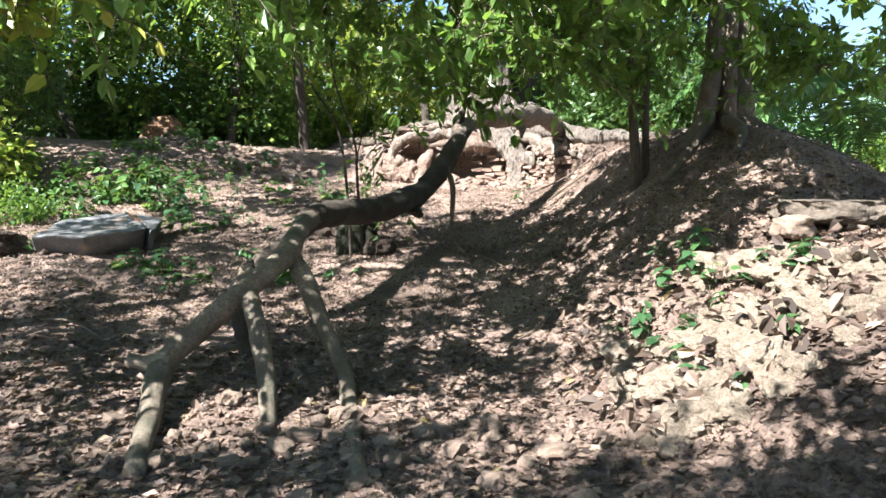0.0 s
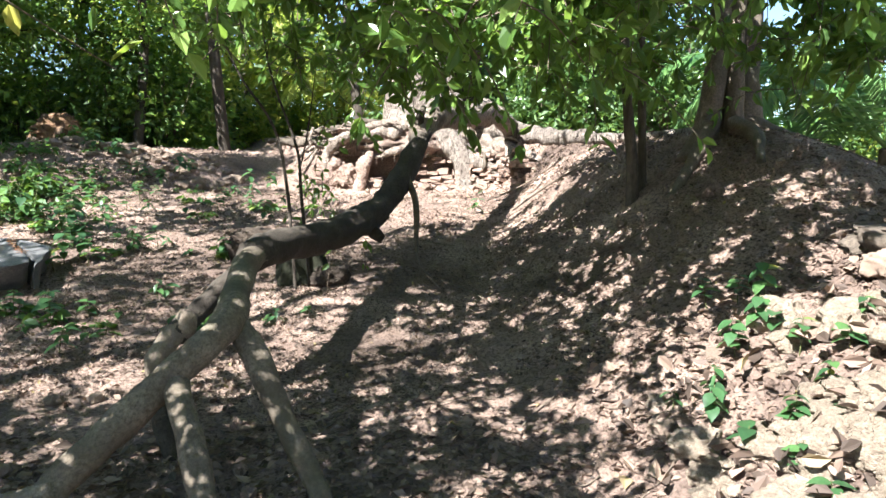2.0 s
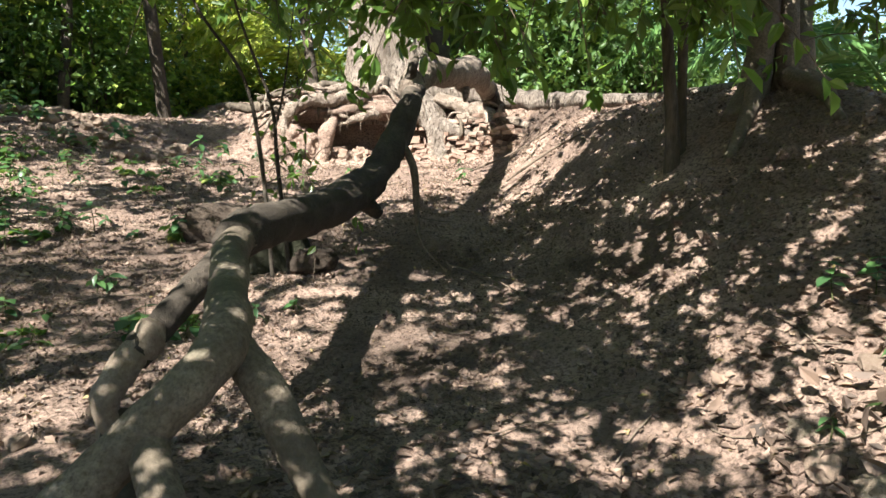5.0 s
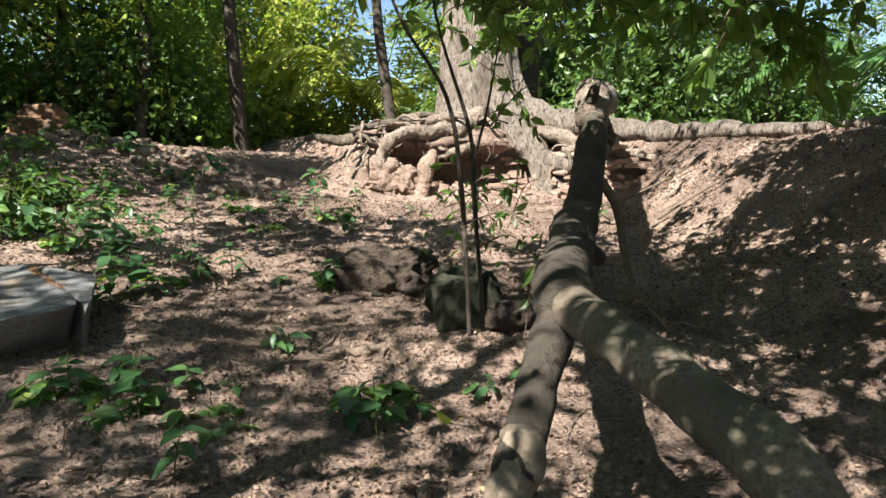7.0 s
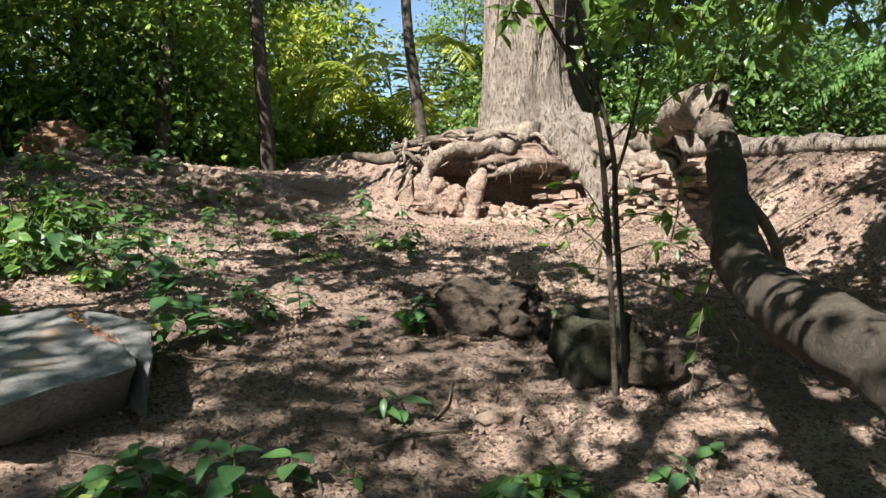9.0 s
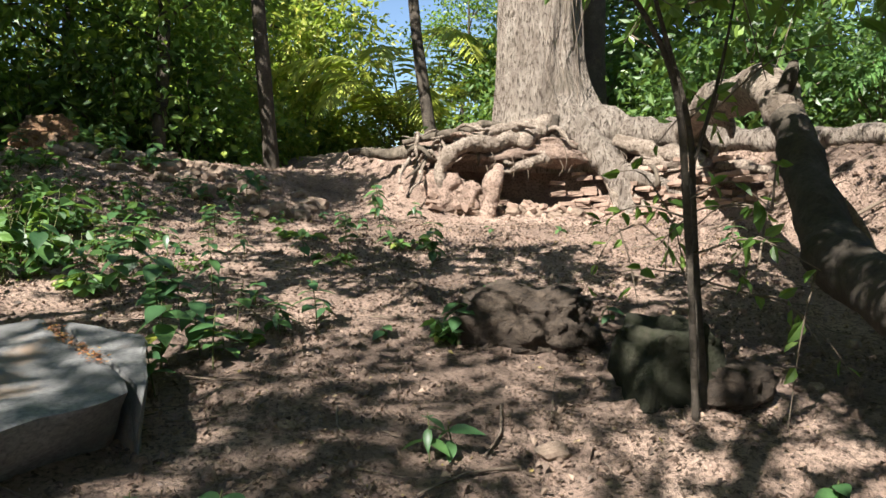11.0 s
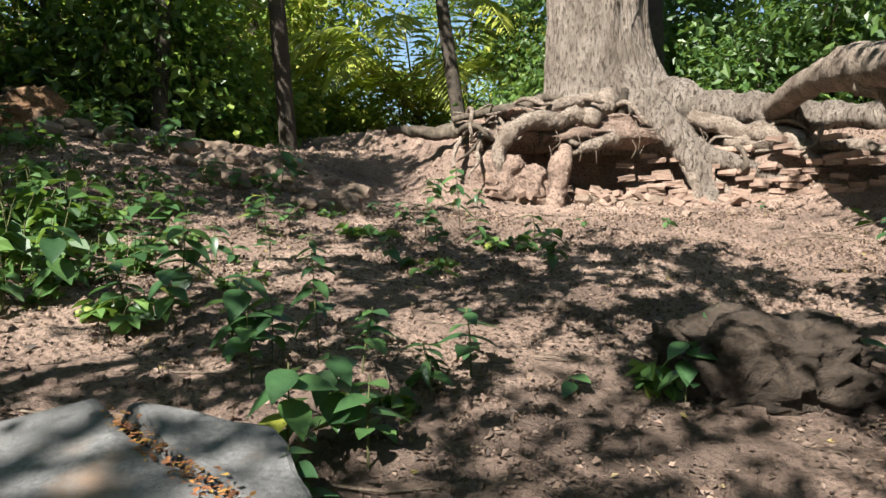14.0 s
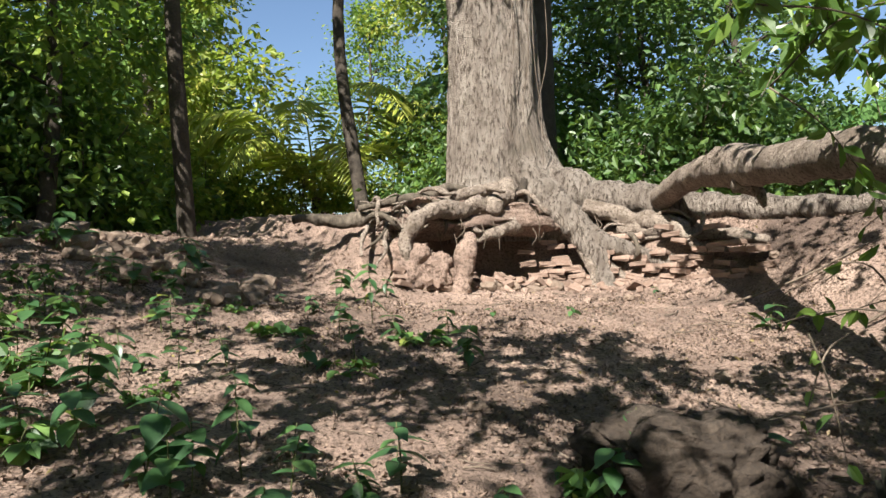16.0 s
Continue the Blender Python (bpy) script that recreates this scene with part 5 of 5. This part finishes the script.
lx, ly = lx[keep], ly[keep]
n = len(lx)
ls = (0.011 + 0.05 * rl.random(n) ** 1.6) * (1 + 0.4 * (ly < 7.5)) * (1 + 0.6 * (rl.random(n) < 0.06)) * (1 - 0.42 * (ly > 8.2))
way = rl.normal(size=(n, 3)) * np.array((1, 1, 0.22))
lz = on_ground(lx, ly) + 0.006 + 0.2 * ls * rl.random(n)
litter = new("leaf_litter", leaves_mesh("leaf_litter", np.stack([lx, ly, lz], 1), way, ls, LITTER, width=0.6, fold=0.25, up_bias=0.68, rng=rl))
tagged(litter, "dry brown and tan fallen leaves covering the soil", "leaf litter", kind="stuff")
n = 380
lx, ly = rl.normal(1.95, 0.5, n), rl.normal(5.75, 0.6, n)
keep = (lx > 1.0) & (ly > 5.2)
lx, ly, n = lx[keep], ly[keep], int(keep.sum())
ls = rl.uniform(0.05, 0.13, n)
dead = new("fallen_leaves", leaves_mesh("fallen_leaves", np.stack([lx, ly, on_ground(lx, ly) + 0.03 + 0.15 * rl.random(n)], 1), rl.normal(size=(n, 3)) * np.array((1, 1, 0.7)), ls, LITTER, width=0.55, fold=0.5, up_bias=0.4, rng=rl, broad=True))
tagged(dead, "large curled brown leaves caught on the clay slope", "leaf litter", kind="stuff")
n = 95000
lx, ly = rl.uniform(-5.5, 3.2, n), rl.uniform(7.4, 15.2, n)
drift = np.array([noise.noise(Vector((a * 1.3, b * 1.3, 9))) + 0.6 * noise.noise(Vector((a * 5, b * 5, 2))) for a, b in zip(lx, ly)])
keep = drift > rl.uniform(-0.35, 0.45, n)
lx, ly, n = lx[keep], ly[keep], int(keep.sum())
ls = 0.011 + 0.03 * rl.random(n) ** 1.8
lz = on_ground(lx, ly) + 0.008 + 0.45 * ls * rl.random(n)
crumbs = new("leaf_crumbs", leaves_mesh("leaf_crumbs", np.stack([lx, ly, lz], 1), rl.normal(size=(n, 3)) * np.array((1, 1, 0.6)), ls, LITTER, width=0.65, fold=0.35, up_bias=0.35, rng=rl))
tagged(crumbs, "curled crumbling brown leaf pieces drifted over the soil", "leaf litter", kind="stuff")
cl = bmesh.new()
bmesh.ops.create_icosphere(cl, subdivisions=1, radius=0.5)
cv = np.array([v.co[:] for v in cl.verts])
cf = np.array([[v.index for v in f.verts] for f in cl.faces])
cl.free()
n = 14000
px, py = rl.uniform(-6, 4.2, n), rl.uniform(3.8, 18.6, n)
near_hill = (px > 1.1) & (py < 9)
ps = rl.uniform(0.012, 0.04, n) * (1 + 0.9 * near_hill * rl.random(n)) * (1 + 1.6 * (rl.random(n) < 0.05))
shape = ps[:, None, None] * rl.uniform(0.6, 1.3, (n, 1, 3)) * cv[None] * (1 + 0.3 * rl.normal(size=(n, len(cv), 1)))
pv = shape + np.stack([px, py, on_ground(px, py) + 0.1 * ps], 1)[:, None, :]
pf = (np.arange(n)[:, None, None] * len(cv) + cf[None]).reshape(-1, 3)
tagged(new("soil_clods", mesh_from("soil_clods", pv.reshape(-1, 3), pf, SOIL, smooth=False)), "crumbs and clods of reddish soil", "soil", kind="stuff")
parts = []
for k in range(420):
    x, y = rl.uniform(-5.5, 4), 4 + 11.5 * rl.random()
    a, ln, r = rl.random() * 6.283, rl.uniform(0.08, 0.45), rl.uniform(0.002, 0.006)
    pts = []
    for u in (0, 0.5, 1):
        qx, qy = x + math.cos(a + 0.3 * u) * ln * u, y + math.sin(a + 0.3 * u) * ln * u
        pts.append((qx, qy, gz(qx, qy) + clods(qx, qy) + r + 0.01, r))
    parts.append(tube_arrays(pts, 4, 2, 0.0))
tagged(new("fallen_twigs", poly_mesh("fallen_twigs", *join_arrays(parts), TWIG)), "thin dry twigs scattered on the ground", "twigs", kind="stuff")
for a, b, r in (((-1.72, 9.75), (-1.5, 10.3), 0.003), ((0.3, 9.9), (0.75, 8.9), 0.008), ((1.2, 14.0), (2.3, 13.0), 0.012), ((-3.2, 7.2), (-2.5, 6.9), 0.01), ((1.4, 12.6), (2.3, 11.9), 0.015)):
    st = thing("dry_stick", Matrix(), "thin dry stick lying on the ground", "stick")
    child("shaft", tube("shaft", [(*a, gz(*a) + 0.03, r), ((a[0] + b[0]) / 2, (a[1] + b[1]) / 2 + 0.05, gz((a[0] + b[0]) / 2, (a[1] + b[1]) / 2) + 0.08, r * 0.9), (*b, gz(*b) + 0.03, r * 0.5)], TWIG, 6, 5, 0.2), st)
fallen = child("leaf", leaf_shape("fallen_leaf", LEAF_YELLOW, 0.7, 0.2), thing("yellow_leaf", pose(-1.40, 8.6, gz(-1.40, 8.6) + 0.06, 20, 50, 60), "bright yellow leaf beside the limb", "leaf"), at=Matrix.Scale(0.13, 4))

n = 320
u = rl.random(n)
sx = -3.95 + 0.45 * u + rl.normal(size=n) * 0.022
sy = 10.17 - 0.57 * u + rl.normal(size=n) * 0.022
sz = 1.085 - 0.07 * u + 0.012 * rl.random(n)
ORANGE = leaf_material("rust_leaf_crumbs", [(0.0, (0.16, 0.06, 0.03)), (0.6, (0.36, 0.15, 0.06)), (1.0, (0.45, 0.28, 0.06))], rough=0.7, through_light=0.1, glow=(0.3, 0.16, 0.06))
tagged(new("leaf_crumbs", leaves_mesh("leaf_crumbs", np.stack([sx, sy, sz], 1), rl.normal(size=(n, 3)) * np.array((1, 1, 0.15)), rl.uniform(0.008, 0.026, n), ORANGE, width=0.6, fold=0.2, up_bias=0.85, rng=rl)),
       "rust orange leaf crumbs caught on the stone slab", "leaf litter", kind="stuff")

# ---- brickwork in the bank ----
brick_mesh = []
for k in range(4):
    bm = bmesh.new()
    bmesh.ops.create_cube(bm, size=1.0)
    for v in bm.verts:
        v.co = Vector((v.co.x * 0.22, v.co.y * 0.15, v.co.z * 0.062)) * rp.uniform(0.86, 1.08)
    bmesh.ops.bevel(bm, geom=bm.edges[:], offset=0.010, segments=1, affect="EDGES")
    for v in bm.verts:
        v.co += Vector((rp.uniform(-1, 1), rp.uniform(-1, 1), rp.uniform(-1, 1))) * 0.011
    me = bpy.data.meshes.new("brick")
    bm.to_mesh(me)
    bm.free()
    me.materials.append(BRICK)
    brick_mesh.append(me)
ruin = thing("ruined_brick_wall", Matrix(), "crumbling old brickwork exposed under tree roots", "brick wall")
BANK = spline([(-1.5, 15.85, 0), (-0.9, 16.15, 0), (-0.2, 16.4, 0), (0.4, 16.28, 0), (1.0, 16.0, 0), (1.42, 15.6, 0), (1.66, 15.1, 0), (1.84, 14.5, 0), (1.95, 13.9, 0)], 40)
seg = np.concatenate([[0], np.cumsum(np.linalg.norm(np.diff(BANK, axis=0), axis=1))])
for row in range(11):
    u = rp.uniform(0, 0.2)
    while u < seg[-1] - 0.1:
        i = min(int(np.searchsorted(seg, u)), len(BANK) - 2)
        p, d = BANK[i], BANK[i + 1] - BANK[i]
        hole = -1.6 < p[0] < 0.25
        if rp.random() > (0.94 if hole else 0.3 + 0.045 * row):
            z = 1.40 + 0.072 * row + 0.02 * math.sin(p[0] * 3) + rp.gauss(0, 0.008) + 0.03 * noise.noise(Vector((p[0] * 2, row * 0.2, 0)))
            m = pose(p[0] + rp.gauss(0, 0.01), p[1] + 0.02 + 0.032 * row + rp.gauss(0, 0.03), z, rp.gauss(0, 4), rp.gauss(0, 4), math.degrees(math.atan2(d[1], d[0])) + rp.gauss(0, 6))
            child("brick", brick_mesh[rp.randrange(4)], ruin, at=m)
        u += rp.uniform(0.20, 0.27)
for k in range(60):
    x = rp.uniform(-1.6, 0.4) if k < 42 else rp.uniform(0.4, 1.6)
    y = (15.95 if x < 0.4 else 16.1 - 0.5 * (x - 0.4)) + rp.gauss(0, 0.12)
    m = pose(x, y, gz(x, y) + rp.uniform(0.0, 0.16 if k < 42 else 0.05), rp.uniform(-40, 40), rp.uniform(-30, 30), rp.uniform(0, 360)) @ Matrix.Diagonal((rp.uniform(0.3, 0.85), rp.uniform(0.5, 1.0), rp.uniform(0.8, 1.3), 1))
    child("brick", brick_mesh[rp.randrange(4)], ruin, at=m)
